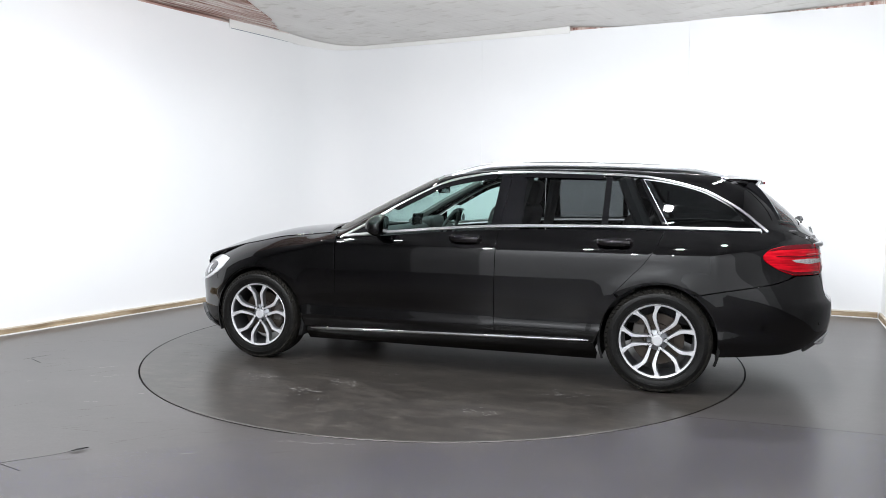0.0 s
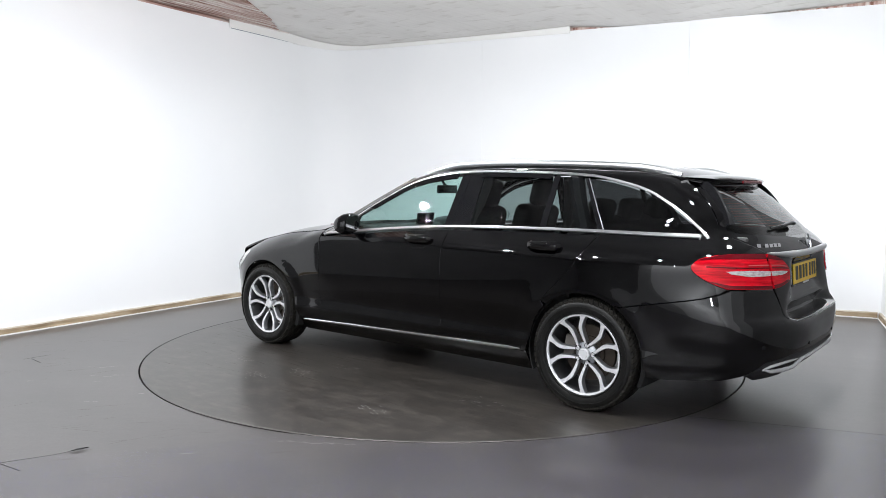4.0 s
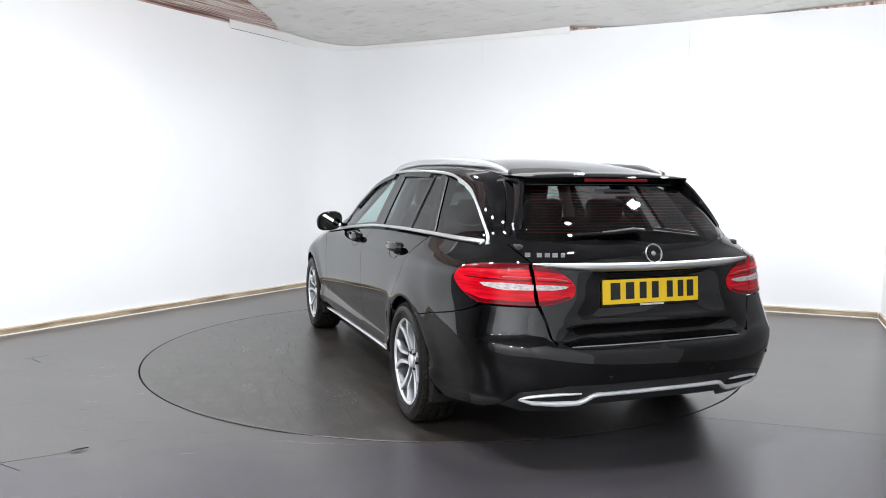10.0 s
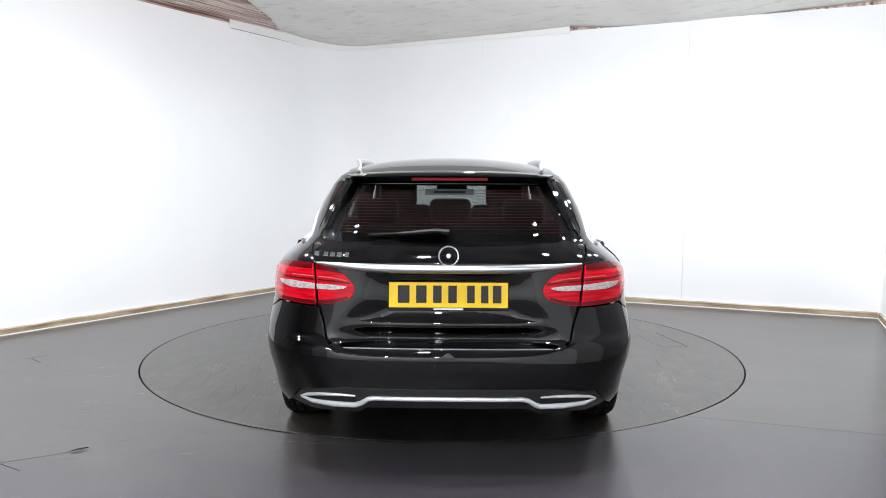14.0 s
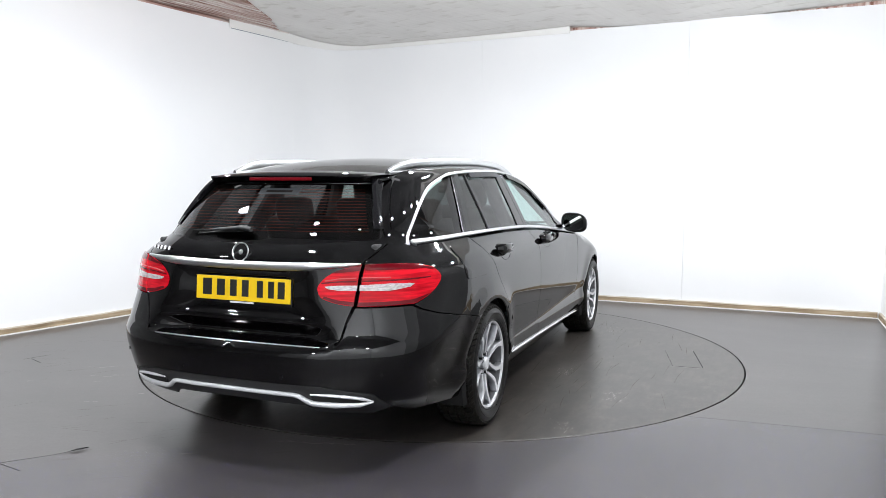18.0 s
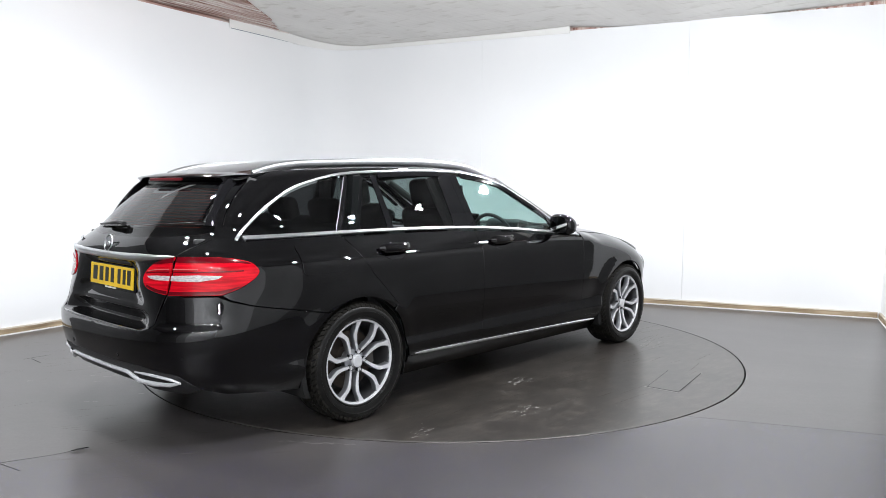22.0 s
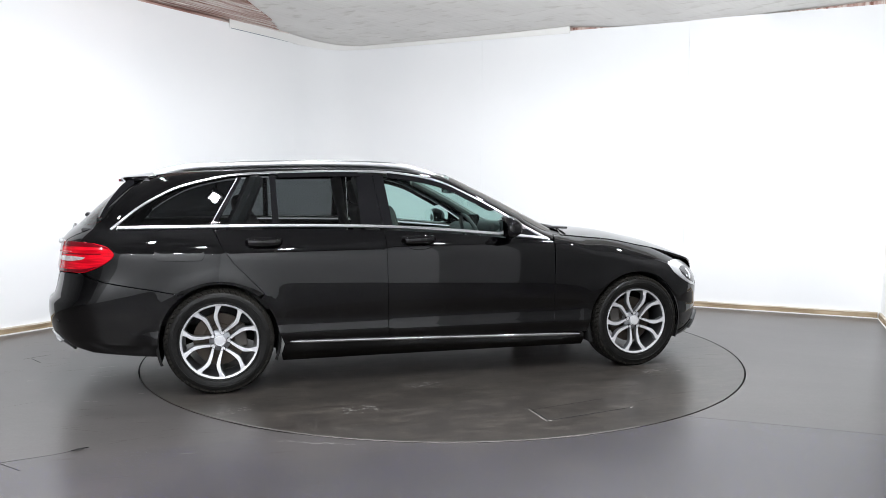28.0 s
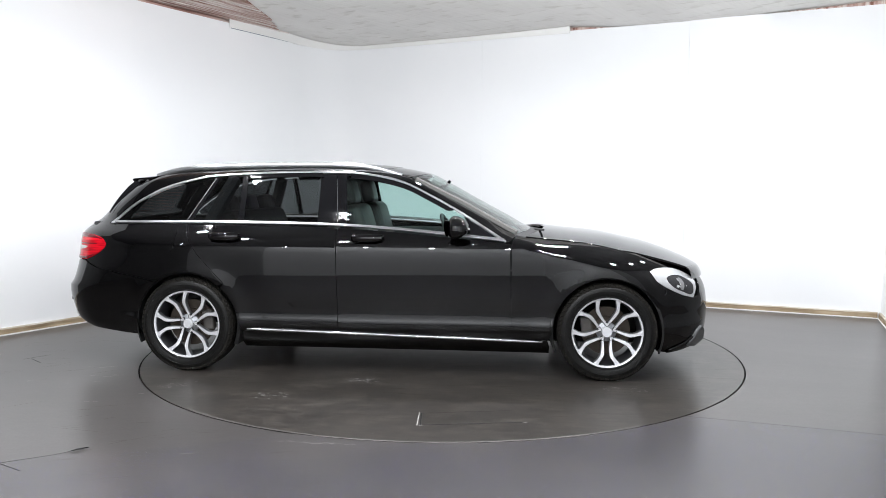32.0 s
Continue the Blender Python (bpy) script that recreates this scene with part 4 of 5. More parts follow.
glass_o = [(-0.495, 1.285, "r"), (0.495, 1.285, "r"), (0.565, 1.12, "r"), (0.605, 1.045, "r"), (0.58, 1.027, "r"), (0.3, 1.008, "r"), (0.0, 1.003, "r"), (-0.3, 1.008, "r"), (-0.58, 1.027, "r"), (-0.605, 1.045, "r"), (-0.565, 1.12, "r")]
gate_ob = panel("tailgate", P(gate), body, M_PAINT, car, holes=[P(glass_o, 0.03)], step=0.018)
panel("rear_screen", P(glass_o, 0.03), body, M_GLASS_B, gate_ob, "tinted heated rear glass", off=-0.004, gap=0.0, edge=0.0, step=0.06)
bar_pts = []
for k in range(33):
    y = 0.585 - 1.17 * k / 32
    z = 0.9115 + 0.02 * abs(y / 0.585) ** 2.5
    q = body(np.array([[u_at_y(y, z), z]]))[0]
    bar_pts.append((q[0] - 0.003, q[1], z))
part("tailgate_trim", tube(bar_pts, [0.004] + [0.009 + 0.0105 * min(1.0, min(k, 30 - k) / 5) for k in range(31)] + [0.004], 12, 1.0), M_SATIN, gate_ob, "broad chrome strip", smooth=True)
in_lamp = [(y, z, "r") for y, z in spline([(0.588, 0.930), (0.52, 0.914), (0.455, 0.884), (0.415, 0.845), (0.408, 0.815), (0.43, 0.780), (0.50, 0.758), (0.568, 0.748)], 5)]
panel("tail_lamp", P(in_lamp), body, M_RED, gate_ob, "red rear lamp lens", off=0.006, both=True, gap=0.003)
in_clear = [(0.578, 0.839, "r"), (0.50, 0.837, "r"), (0.44, 0.832, "r"), (0.455, 0.824, "r"), (0.50, 0.818, "r"), (0.576, 0.818, "r")]
panel("reversing_lamp", P(in_clear), body, M_CLEARLENS, gate_ob, "clear reversing lamp", off=0.0085, both=True, gap=0, edge=0.004)
out_lamp = [(0.600, 0.930, "r")] + lamp_top + [(0.582, 0.747, "r")]
lamps_out = panel("tail_lamp", P(out_lamp), body, M_RED, car, "red wrap-round rear lamp", off=0.006, both=True, gap=0.003)
out_clear = [(0.588, 0.840, "r"), (0.70, 0.846, "r"), (-2.17, 0.842), (-2.19, 0.830), (0.70, 0.817, "r"), (0.588, 0.818, "r")]
panel("indicator", P(out_clear), body, M_CLEARLENS, lamps_out[0], "clear indicator band", off=0.0085, both=lamps_out[1], gap=0, edge=0.004)
# darker bands and thin joints moulded into the rear lamps
for pts in ([(0.586, 0.927, "r"), (0.52, 0.910, "r"), (0.465, 0.891, "r"), (0.50, 0.894, "r"), (0.586, 0.904, "r")],
            [(0.574, 0.860, "r"), (0.50, 0.857, "r"), (0.425, 0.848, "r"), (0.425, 0.844, "r"), (0.50, 0.8525, "r"), (0.574, 0.8555, "r")],
            [(0.570, 0.768, "r"), (0.50, 0.775, "r"), (0.44, 0.790, "r"), (0.435, 0.782, "r"), (0.50, 0.762, "r"), (0.569, 0.753, "r")]):
    panel("lens_band", P(pts), body, M_MAROON, gate_ob, "dark red lens band", off=0.0072, both=True, gap=0, edge=0.003)
for pts in ([(0.602, 0.927, "r"), (-2.24, 0.929), (-2.14, 0.923), (-2.06, 0.903), (-2.035, 0.893), (-2.11, 0.902), (-2.22, 0.906), (0.602, 0.905, "r")],
            [(0.590, 0.8605, "r"), (-2.20, 0.864), (-2.08, 0.866), (-2.08, 0.862), (-2.20, 0.8595), (0.590, 0.856, "r")],
            [(0.586, 0.767, "r"), (-2.19, 0.771), (-2.11, 0.788), (-2.095, 0.790), (-2.18, 0.757), (0.584, 0.752, "r")]):
    panel("lens_band", P(pts), body, M_MAROON, lamps_out[0], "dark red lens band", off=0.0072, both=lamps_out[1], gap=0, edge=0.003)
# slim light guides in the rear lamps
for ob_, pts in ((gate_ob, ((0.572, 0.872), (0.50, 0.868), (0.44, 0.858))), (lamps_out[0], ((0.70, 0.874), (0.64, 0.874), (0.592, 0.873)))):
    for s in (1, -1):
        own = ob_ if ob_ is gate_ob or s > 0 else lamps_out[1]
        line = []
        for y, z in pts:
            q = body(np.array([[u_at_y(s * y, z), z]]))[0]
            line.append((q[0] - 0.006, q[1] + s * 0.003, q[2]))
        part("light_guide", tube(line, 0.003, 6), M_GUIDE, own, "pinkish light guide line", smooth=True)

# bumpers
rb_top = [(0.0, 0.573, "r"), (0.49, 0.573, "r"), (0.515, 0.586, "r"), (0.535, 0.612, "r"), (0.551, 0.68, "r"), (0.576, 0.742, "r")] + [(-2.20, 0.746), (-2.152, 0.7225), (-2.07, 0.6975), (-2.0, 0.6825), (-1.8, 0.6455), (-1.648, 0.615)]
rb_low = [(-1.785, 0.238), (-1.90, 0.243), (-2.15, 0.268), (0.72, 0.296, "r"), (0.66, 0.375, "r"), (0.45, 0.405, "r"), (0.0, 0.405, "r")]
half = P(rb_top + arc(-AXLE, HUB_Z, A_REAR, 122.5, 192, 18) + rb_low)
def both_halves(h):
    h = [q for q in h if q[0] > 1e-4]
    return h + [(-u, z) for u, z in h[::-1]]
rear_bump = panel("rear_bumper", both_halves(half), body, M_PAINT, car, "black rear bumper", gap=0.0012)
dif = P([(0.0, 0.402, "r"), (0.45, 0.402, "r"), (0.655, 0.370, "r"), (0.715, 0.30, "r"), (0.62, 0.262, "r"), (0.40, 0.262, "r"), (0.35, 0.300, "r"), (0.0, 0.305, "r")])
panel("diffuser", both_halves(dif), body, M_PLASTIC, rear_bump, "dark grey plastic diffuser", off=-0.002)
def tail_line(yz, off):
    """Points on the tail along (y, z) places, mirrored to a whole line."""
    pts = []
    for y, z in yz:
        q = body(np.array([[u_at_y(y, z), z]]))[0]
        pts.append((q[0] - off, q[1], q[2]))
    return pts
low_line = [(0.655, 0.336), (0.60, 0.322), (0.50, 0.318), (0.40, 0.320), (0.375, 0.330), (0.345, 0.352), (0.32, 0.358)] + [(0.3 - 0.06 * k, 0.358) for k in range(11)] + [(-0.32, 0.358), (-0.345, 0.352), (-0.375, 0.330), (-0.40, 0.320), (-0.50, 0.318), (-0.60, 0.322), (-0.655, 0.336)]
part("diffuser_trim", tube(tail_line(low_line, 0.004), [0.005, 0.011, 0.0145, 0.0135, 0.012, 0.011, 0.010] + [0.0098] * 11 + [0.010, 0.011, 0.012, 0.0135, 0.0145, 0.011, 0.005], 10, 1.0), M_ALLOY, rear_bump, "chrome trim line", smooth=True)
for s in (1, -1):
    part("exhaust_trim", tube(tail_line([(s * y, z) for y, z in ((0.655, 0.337), (0.62, 0.352), (0.56, 0.362), (0.48, 0.367), (0.40, 0.366))], 0.004), [0.004, 0.0075, 0.0075, 0.007, 0.004], 8), M_ALLOY, rear_bump, "chrome tailpipe surround", smooth=True)
ex = [(0.40, 0.362, "r"), (0.55, 0.358, "r"), (0.63, 0.336, "r"), (0.58, 0.326, "r"), (0.40, 0.331, "r")]
panel("exhaust_opening", P(ex), body, M_DARK, rear_bump, "black tailpipe opening", off=0.001, both=True, gap=0, edge=0.004)
ledge = P([(0.0, 0.593, "r"), (0.505, 0.593, "r"), (0.512, 0.586, "r"), (0.49, 0.5735, "r"), (0.0, 0.5735, "r")])
guard = panel("loading_guard", both_halves(ledge), body, M_PAINT, rear_bump, "glossy black loading guard", off=0.0, gap=0, edge=0.004, step=0.006)
part("guard_trim", tube(tail_line([(0.45 - 0.9 * k / 30, 0.5775) for k in range(31)], 0.0015), [0.002] + [0.0045] * 29 + [0.002], 8, 0.7), M_SATIN, guard, "thin bright edge strip", smooth=True)
for y, z in ((0.27, 0.436), (-0.27, 0.436), (0.70, 0.462), (-0.70, 0.462)):
    q = body(np.array([[u_at_y(y, z), z]]))[0]
    part("parking_sensor", lathe([(0.0, 0.003), (0.009, 0.003), (0.011, 0.0)], 16), M_PAINT, rear_bump, "round parking sensor").matrix_basis = pose(q[0], q[1], q[2], 0, 0, 90 - (35 if y > 0.5 else -35 if y < -0.5 else 0))

fb = P([(1.797, 0.58)] + LAMP_LOW[1:] + [(0.66, 0.550, "f"), (0.58, 0.655, "f"), (0.5, 0.685, "f"), (0.0, 0.70, "f"), (0.0, 0.675, "f"), (0.47, 0.66, "f"), (0.50, 0.50, "f"), (0.40, 0.46, "f"), (0.0, 0.455, "f"),
        (0.0, 0.36, "f"), (0.45, 0.36, "f"), (0.52, 0.24, "f"), (0.0, 0.225, "f"), (0.0, 0.165, "f"), (0.5, 0.17, "f"), (1.98, 0.175), (1.815, 0.165)] + arc(AXLE, HUB_Z, A_REAR, -22, 38, 14))
front_bump = panel("front_bumper", fb, body, M_PAINT, car, "black front bumper", both=True)
gr = P([(0.0, 0.675, "f"), (0.47, 0.66, "f"), (0.50, 0.50, "f"), (0.40, 0.46, "f"), (0.0, 0.455, "f")])
def mirror_nose(h):
    return [q for q in h if q[0] < U_END - 1e-4] + [(2 * U_END - q[0], q[1]) for q in h[::-1] if q[0] < U_END - 1e-4]
grille = panel("grille", mirror_nose(gr), body, M_PLASTIC, car, "black radiator grille", off=-0.03)
for zz in (0.555, 0.625):
    sl = P([(0.0, zz + 0.012, "f"), (0.46, zz + 0.012, "f"), (0.46, zz - 0.012, "f"), (0.0, zz - 0.012, "f")])
    panel("grille_slat", mirror_nose(sl), body, M_CHROME, grille, "bright grille slat", off=-0.012, gap=0)
ai = P([(0.0, 0.36, "f"), (0.45, 0.36, "f"), (0.52, 0.24, "f"), (0.0, 0.225, "f")])
panel("lower_intake", mirror_nose(ai), body, M_PLASTIC, front_bump[0], "black lower intake", off=-0.03)
lip = P([(2.08, 0.315), (2.09, 0.25), (1.95, 0.190), (1.83, 0.172), (1.845, 0.190), (1.95, 0.235)])
panel("bumper_blade", lip, body, M_PAINT, front_bump[0], off=0.012, both=front_bump[1], gap=0)
# grey inset laid over the front of the black blade
lip2 = P([(1.962, 0.222), (2.005, 0.262), (2.04, 0.315), (2.07, 0.338), (2.10, 0.30), (2.105, 0.235), (2.03, 0.205)])
panel("blade_insert", lip2, body, M_BLADE, front_bump[0], "grey inset on the bumper blade", off=0.022, both=front_bump[1], gap=0, edge=0.024)
hl = LAMP_TOP + [(2.028, 0.60), (2.0, 0.540)] + LAMP_LOW[::-1][1:]
heads = panel("headlamp", P(hl), body, M_LAMP, car, "clear headlamp with bright reflector", off=0.003, both=True)
hi_ = spline([(1.800, 0.680), (1.83, 0.693), (1.89, 0.690), (1.955, 0.660), (1.995, 0.625), (1.995, 0.578), (1.97, 0.568), (1.92, 0.587), (1.86, 0.615), (1.815, 0.650), (1.800, 0.680)], 3)[:-1]
panel("headlamp_lens", P(hi_), body, M_LENS, heads[0], "dark projector lens", off=0.0045, both=heads[1], gap=0, edge=0.003)
hd_ = spline([(1.868, 0.672), (1.895, 0.674), (1.922, 0.640), (1.918, 0.604), (1.898, 0.606), (1.896, 0.640)], 3)
panel("daytime_lamp", P(hd_), body, M_CHROME, heads[0], "bright light guide", off=0.006, both=heads[1], gap=0, edge=0.003)

# ---------------------------------------------------------------- the car: wheels
def mesh_of(bm, name, mat, smooth_=True):
    me = bpy.data.meshes.new(name)
    bmesh.ops.recalc_face_normals(bm, faces=bm.faces)
    bm.to_mesh(me)
    bm.free()
    me.materials.append(mat)
    if smooth_:
        me.polygons.foreach_set("use_smooth", [True] * len(me.polygons))
        me.set_sharp_from_angle(angle=radians(35))
    return me


TYRE_R = 0.328


def tyre_mesh():
    prof = [(0.226, 0.088), (0.232, 0.100), (0.2355, 0.1055), (0.239, 0.1065), (0.2415, 0.1045), (0.244, 0.1045), (0.246, 0.1075), (0.252, 0.1095), (0.266, 0.1130), (0.274, 0.1132), (0.2752, 0.1145), (0.2772, 0.1145), (0.2784, 0.1128), (0.288, 0.1115), (0.297, 0.108), (0.305, 0.100), (0.311, 0.088), (0.315, 0.075)]
    prof += [(r, -y) for r, y in prof[::-1]]
    return mesh_of(lathe(prof, 90), "tyre", M_RUBBER)


def sidewall_mesh():
    """Raised plain bars where the sidewall carries its moulded writing."""
    bm = bmesh.new()
    rnd = random.Random(11)
    for start, count, r0, r1 in ((62, 7, 0.249, 0.266), (242, 7, 0.249, 0.266), (150, 12, 0.252, 0.260), (330, 12, 0.252, 0.260)):
        a = start
        for k in range(count):
            w = rnd.uniform(2.6, 4.2) if count == 7 else rnd.uniform(1.2, 2.2)
            vs = []
            for lift in (0.0, 0.0012):
                for r, d in ((r0, 0), (r1, 0), (r1, w), (r0, w)):
                    y = 0.1095 + (r - 0.252) * 0.25 + lift
                    vs.append(bm.verts.new((r * math.cos(radians(a + d)), y, r * math.sin(radians(a + d)))))
            bm.faces.new(vs[4:])
            for i in range(4):
                bm.faces.new((vs[i], vs[(i + 1) % 4], vs[4 + (i + 1) % 4], vs[4 + i]))
            a += w + 1.2
    return mesh_of(bm, "sidewall_relief", M_RUBBER, False)


def tread_mesh():
    """Ribs with slanted cuts round the tyre."""
    bm = bmesh.new()
    n = 60
    ribs = [(-0.106, -0.089), (-0.086, -0.050), (-0.043, -0.004), (0.004, 0.043), (0.050, 0.086), (0.089, 0.106)]
    fall = Curve((0.0, 0.0), (0.05, 0.001), (0.086, 0.004), (0.100, 0.010), (0.110, 0.021))
    for y0, y1 in ribs:
        for k in range(n):
            a0, a1 = 2 * math.pi * k / n, 2 * math.pi * (k + (0.76 if abs(y0 + y1) > 0.15 else 0.84)) / n
            sk = 0.5 * 2 * math.pi / n
            vs = []
            for r in (0.312, TYRE_R):
                for a, y, s in ((a0, y0, 0), (a1, y0, 0), (a1, y1, sk), (a0, y1, sk)):
                    drop = float(fall(abs(y)))
                    vs.append(bm.verts.new(((r - drop) * math.cos(a + s), y, (r - drop) * math.sin(a + s))))
            bm.faces.new(vs[4:8])
            for i in range(4):
                bm.faces.new((vs[i], vs[(i + 1) % 4], vs[4 + (i + 1) % 4], vs[4 + i]))
    return mesh_of(bm, "tread", M_TREAD, False)


def rim_mesh():
    prof = [(0.228, 0.088), (0.2335, 0.095), (0.2335, 0.099), (0.230, 0.101), (0.222, 0.098), (0.2185, 0.090), (0.214, 0.05), (0.205, -0.02), (0.205, -0.03), (0.216, -0.095), (0.22, -0.095), (0.22, -0.05)]
    me = mesh_of(lathe(prof, 72), "barrel", M_ALLOY)
    me.materials.append(M_BARREL)
    for p in me.polygons:
        if p.center.y < 0.085:
            p.material_index = 1
    return me


def spoke_outline(side_):
    """One blade of a twin spoke, in polar steps: angle offset and width along the radius."""
    left, right = [], []
    for r, a, w in ((0.034, 2.5, 0.011), (0.046, 4.5, 0.013), (0.058, 9.0, 0.0165), (0.072, 14.5, 0.0185), (0.088, 19.2, 0.0188), (0.11, 22.5, 0.0208), (0.135, 24.2, 0.0235), (0.152, 24.5, 0.0255), (0.17, 23.0, 0.0248), (0.19, 20.3, 0.0255), (0.207, 18.2, 0.030), (0.2225, 17.2, 0.044)):
        ang = radians(a * side_)
        px, pz = r * math.cos(ang), r * math.sin(ang)
        tx, tz = -math.sin(ang), math.cos(ang)
        left.append((px + tx * w / 2, pz + tz * w / 2))
        right.append((px - tx * w / 2, pz - tz * w / 2))
    return left, right


SPOKE_Y = Curve((0.03, 0.070), (0.06, 0.070), (0.10, 0.076), (0.15, 0.087), (0.19, 0.093), (0.224, 0.097))


def spoke_mesh(side_):
    bm = bmesh.new()
    left, right = spoke_outline(side_)
    rows = []
    for (lx, lz), (rx, rz) in zip(left, right):
        r = math.hypot((lx + rx) / 2, (lz + rz) / 2)
        y = float(SPOKE_Y(r))
        cx, cz = (lx + rx) / 2, (lz + rz) / 2
        row = []
        for fx, fz, yy in ((lx, lz, y - 0.036), (lx, lz, y - 0.003), (lx + (cx - lx) * 0.16, lz + (cz - lz) * 0.16, y), (rx + (cx - rx) * 0.16, rz + (cz - rz) * 0.16, y), (rx, rz, y - 0.003), (rx, rz, y - 0.036)):
            row.append(bm.verts.new((fx, yy, fz)))
        rows.append(row)
    for a, b in zip(rows, rows[1:]):
        for k in range(5):
            bm.faces.new((a[k], a[k + 1], b[k + 1], b[k]))
    bm.faces.new(rows[0])
    bm.faces.new(rows[-1][::-1])
    me = mesh_of(bm, "spoke", M_ALLOY)
    me.materials.append(M_ALLOY_DARK)
    for p in me.polygons:
        if p.normal.y < 0.7:
            p.material_index = 1
    return me


TYRE, SIDEWALL, TREAD, RIM, SPOKES = tyre_mesh(), sidewall_mesh(), tread_mesh(), rim_mesh(), (spoke_mesh(1), spoke_mesh(-1))
bmh = lathe([(0.0, 0.072), (0.026, 0.071), (0.031, 0.067), (0.034, 0.060), (0.060, 0.050), (0.066, 0.045), (0.066, 0.0)], 40)
HUBM = mesh_of(bmh, "hub", M_ALLOY_DARK)
CAPM = mesh_of(lathe([(0.0, 0.081), (0.022, 0.0808), (0.0225, 0.0785), (0.027, 0.0785), (0.0275, 0.081), (0.032, 0.080), (0.0345, 0.076), (0.0345, 0.060)], 32), "cap", M_ALLOY)
BOLTM = mesh_of(lathe([(0.0, 0.058), (0.0065, 0.058), (0.0085, 0.050), (0.0115, 0.056), (0.0135, 0.064), (0.0155, 0.064), (0.0155, 0.045)], 16), "bolt", M_HUBWELL)
DISCM = mesh_of(lathe([(0.06, 0.012), (0.095, 0.012), (0.098, 0.004), (0.160, 0.004), (0.160, -0.02), (0.06, -0.02)], 48), "brake_disc", M_DISC)


def sub(name, me, parent, m=None, label=""):
    ob = new(name, me)
    ob.parent = parent
    if m is not None:
        ob.matrix_basis = m
    if label:
        ob["label"] = label
    return ob


def wheel(x, y, turn, spin):
    """A wheel with its outer face to +y before the turn."""
    w = sub("wheel", RIM, car, pose(x, y, HUB_Z, 0, 0, turn) @ Matrix.Rotation(radians(spin), 4, "Y"), "twin-spoke alloy wheel with road tyre")
    sub("tyre", TYRE, w, label="black rubber tyre")
    tagged(sub("sidewall_relief", SIDEWALL, w, label="raised plain bars on the sidewall"), kind="stuff")
    sub("tread", TREAD, w, label="dusty tread blocks")
    for k in range(5):
        for s in (0, 1):
            sub("spoke", SPOKES[s], w, Matrix.Rotation(radians(72 * k + 90), 4, "Y"))
        b = radians(72 * k + 54)
        sub("wheel_bolt", BOLTM, w, Matrix.Translation((0.053 * math.cos(b), 0.008, 0.053 * math.sin(b))))
    sub("hub", HUBM, w)
    sub("hub_cap", CAPM, w, label="silver centre cap")
    sub("brake_disc", DISCM, w, label="rust-edged brake disc")
    return w


W_Y = 0.792
wheel(AXLE, W_Y, 0, 3), wheel(-AXLE, W_Y - 0.004, 0, 19)
wheel(AXLE, -W_Y, 180, 36), wheel(-AXLE, -W_Y + 0.004, 180, 20)
for x in (AXLE, -AXLE):
    for s in (1, -1):
        part("brake_caliper", box(0.075, 0.06, 0.14, pose(x + (-0.125 if x > 0 else 0.12), s * 0.785, HUB_Z + 0.02, 0, -8, 0), 0.012), M_CALIPER, car)
        # wheel house
        pr = [(0.352, 0.905), (0.370, 0.86), (0.375, 0.50), (0.02, 0.50)]
        bm = bmesh.new()
        rows = []
        for k in range(33):
            a = radians(-22 + 224 * k / 32)
            rows.append([bm.verts.new((x + r * math.cos(a), s * (y - (0.03 if i == 0 else 0)), HUB_Z + r * math.sin(a))) for i, (r, y) in enumerate(pr)])
        for p_, q_ in zip(rows, rows[1:]):
            for i in range(3):
                bm.faces.new((p_[i], p_[i + 1], q_[i + 1], q_[i]))
        part("wheel_house", bm, M_DARK, car, "black wheel arch liner", smooth=True)

# ---------------------------------------------------------------- the car: under, fittings
part("underbody", box(2.0, 1.50, 0.13, pose(0.0, 0, 0.225), 0.03), M_DARK, car, "dark underbody")
part("rear_floor", box(1.15, 1.0, 0.10, pose(-1.57, 0, 0.31), 0.03), M_DARK, car, "dark rear underbody")
part("front_floor", box(1.0, 1.0, 0.12, pose(1.45, 0, 0.235), 0.03), M_DARK, car, "dark front undertray")
part("tailpipe", lathe([(0.035, 0.0), (0.038, -0.02), (0.038, -0.30)], 20), M_DARK, car).matrix_basis = pose(-2.10, 0.45, 0.26, 0, 0, 90)
part("rear_silencer", box(0.26, 0.7, 0.10, pose(-2.06, 0, 0.335), 0.04), M_DARK, car, "black silencer box")


def skin(x, z):
    return float(half_width(np.array(x), np.array(z)))


def handle(x, z, s, parent):
    y = skin(x, z)
    cup = bmesh.new()
    bmesh.ops.create_uvsphere(cup, u_segments=24, v_segments=12, radius=1.0, matrix=pose(x, s * (y - 0.015), z - 0.010) @ Matrix.Diagonal((0.105, 0.020, 0.046, 1)))
    part("handle_cup", cup, M_BLACK, parent, "black handle recess", smooth=True)
    ring_ = []
    for k in range(29):
        a = 2 * math.pi * k / 28
        px, pz = x + 0.098 * math.cos(a), z - 0.012 + 0.043 * math.sin(a)
        ring_.append((px, s * (skin(px, pz) - 0.0004), pz))
    part("handle_rim", tube(ring_, 0.0014, 6), M_PAINT, parent, "rounded rim of the handle recess", smooth=True)
    pts = [(x + 0.102, s * (y + 0.002), z + 0.012), (x + 0.088, s * (y + 0.020), z + 0.012), (x + 0.05, s * (y + 0.034), z + 0.010), (x - 0.05, s * (y + 0.034), z + 0.010), (x - 0.090, s * (y + 0.022), z + 0.010), (x - 0.108, s * (y + 0.002), z + 0.010)]
    part("door_handle", tube(pts, [0.010, 0.015, 0.016, 0.016, 0.017, 0.011], 12, 1.7), M_PAINT, parent, "black door handle", smooth=True)


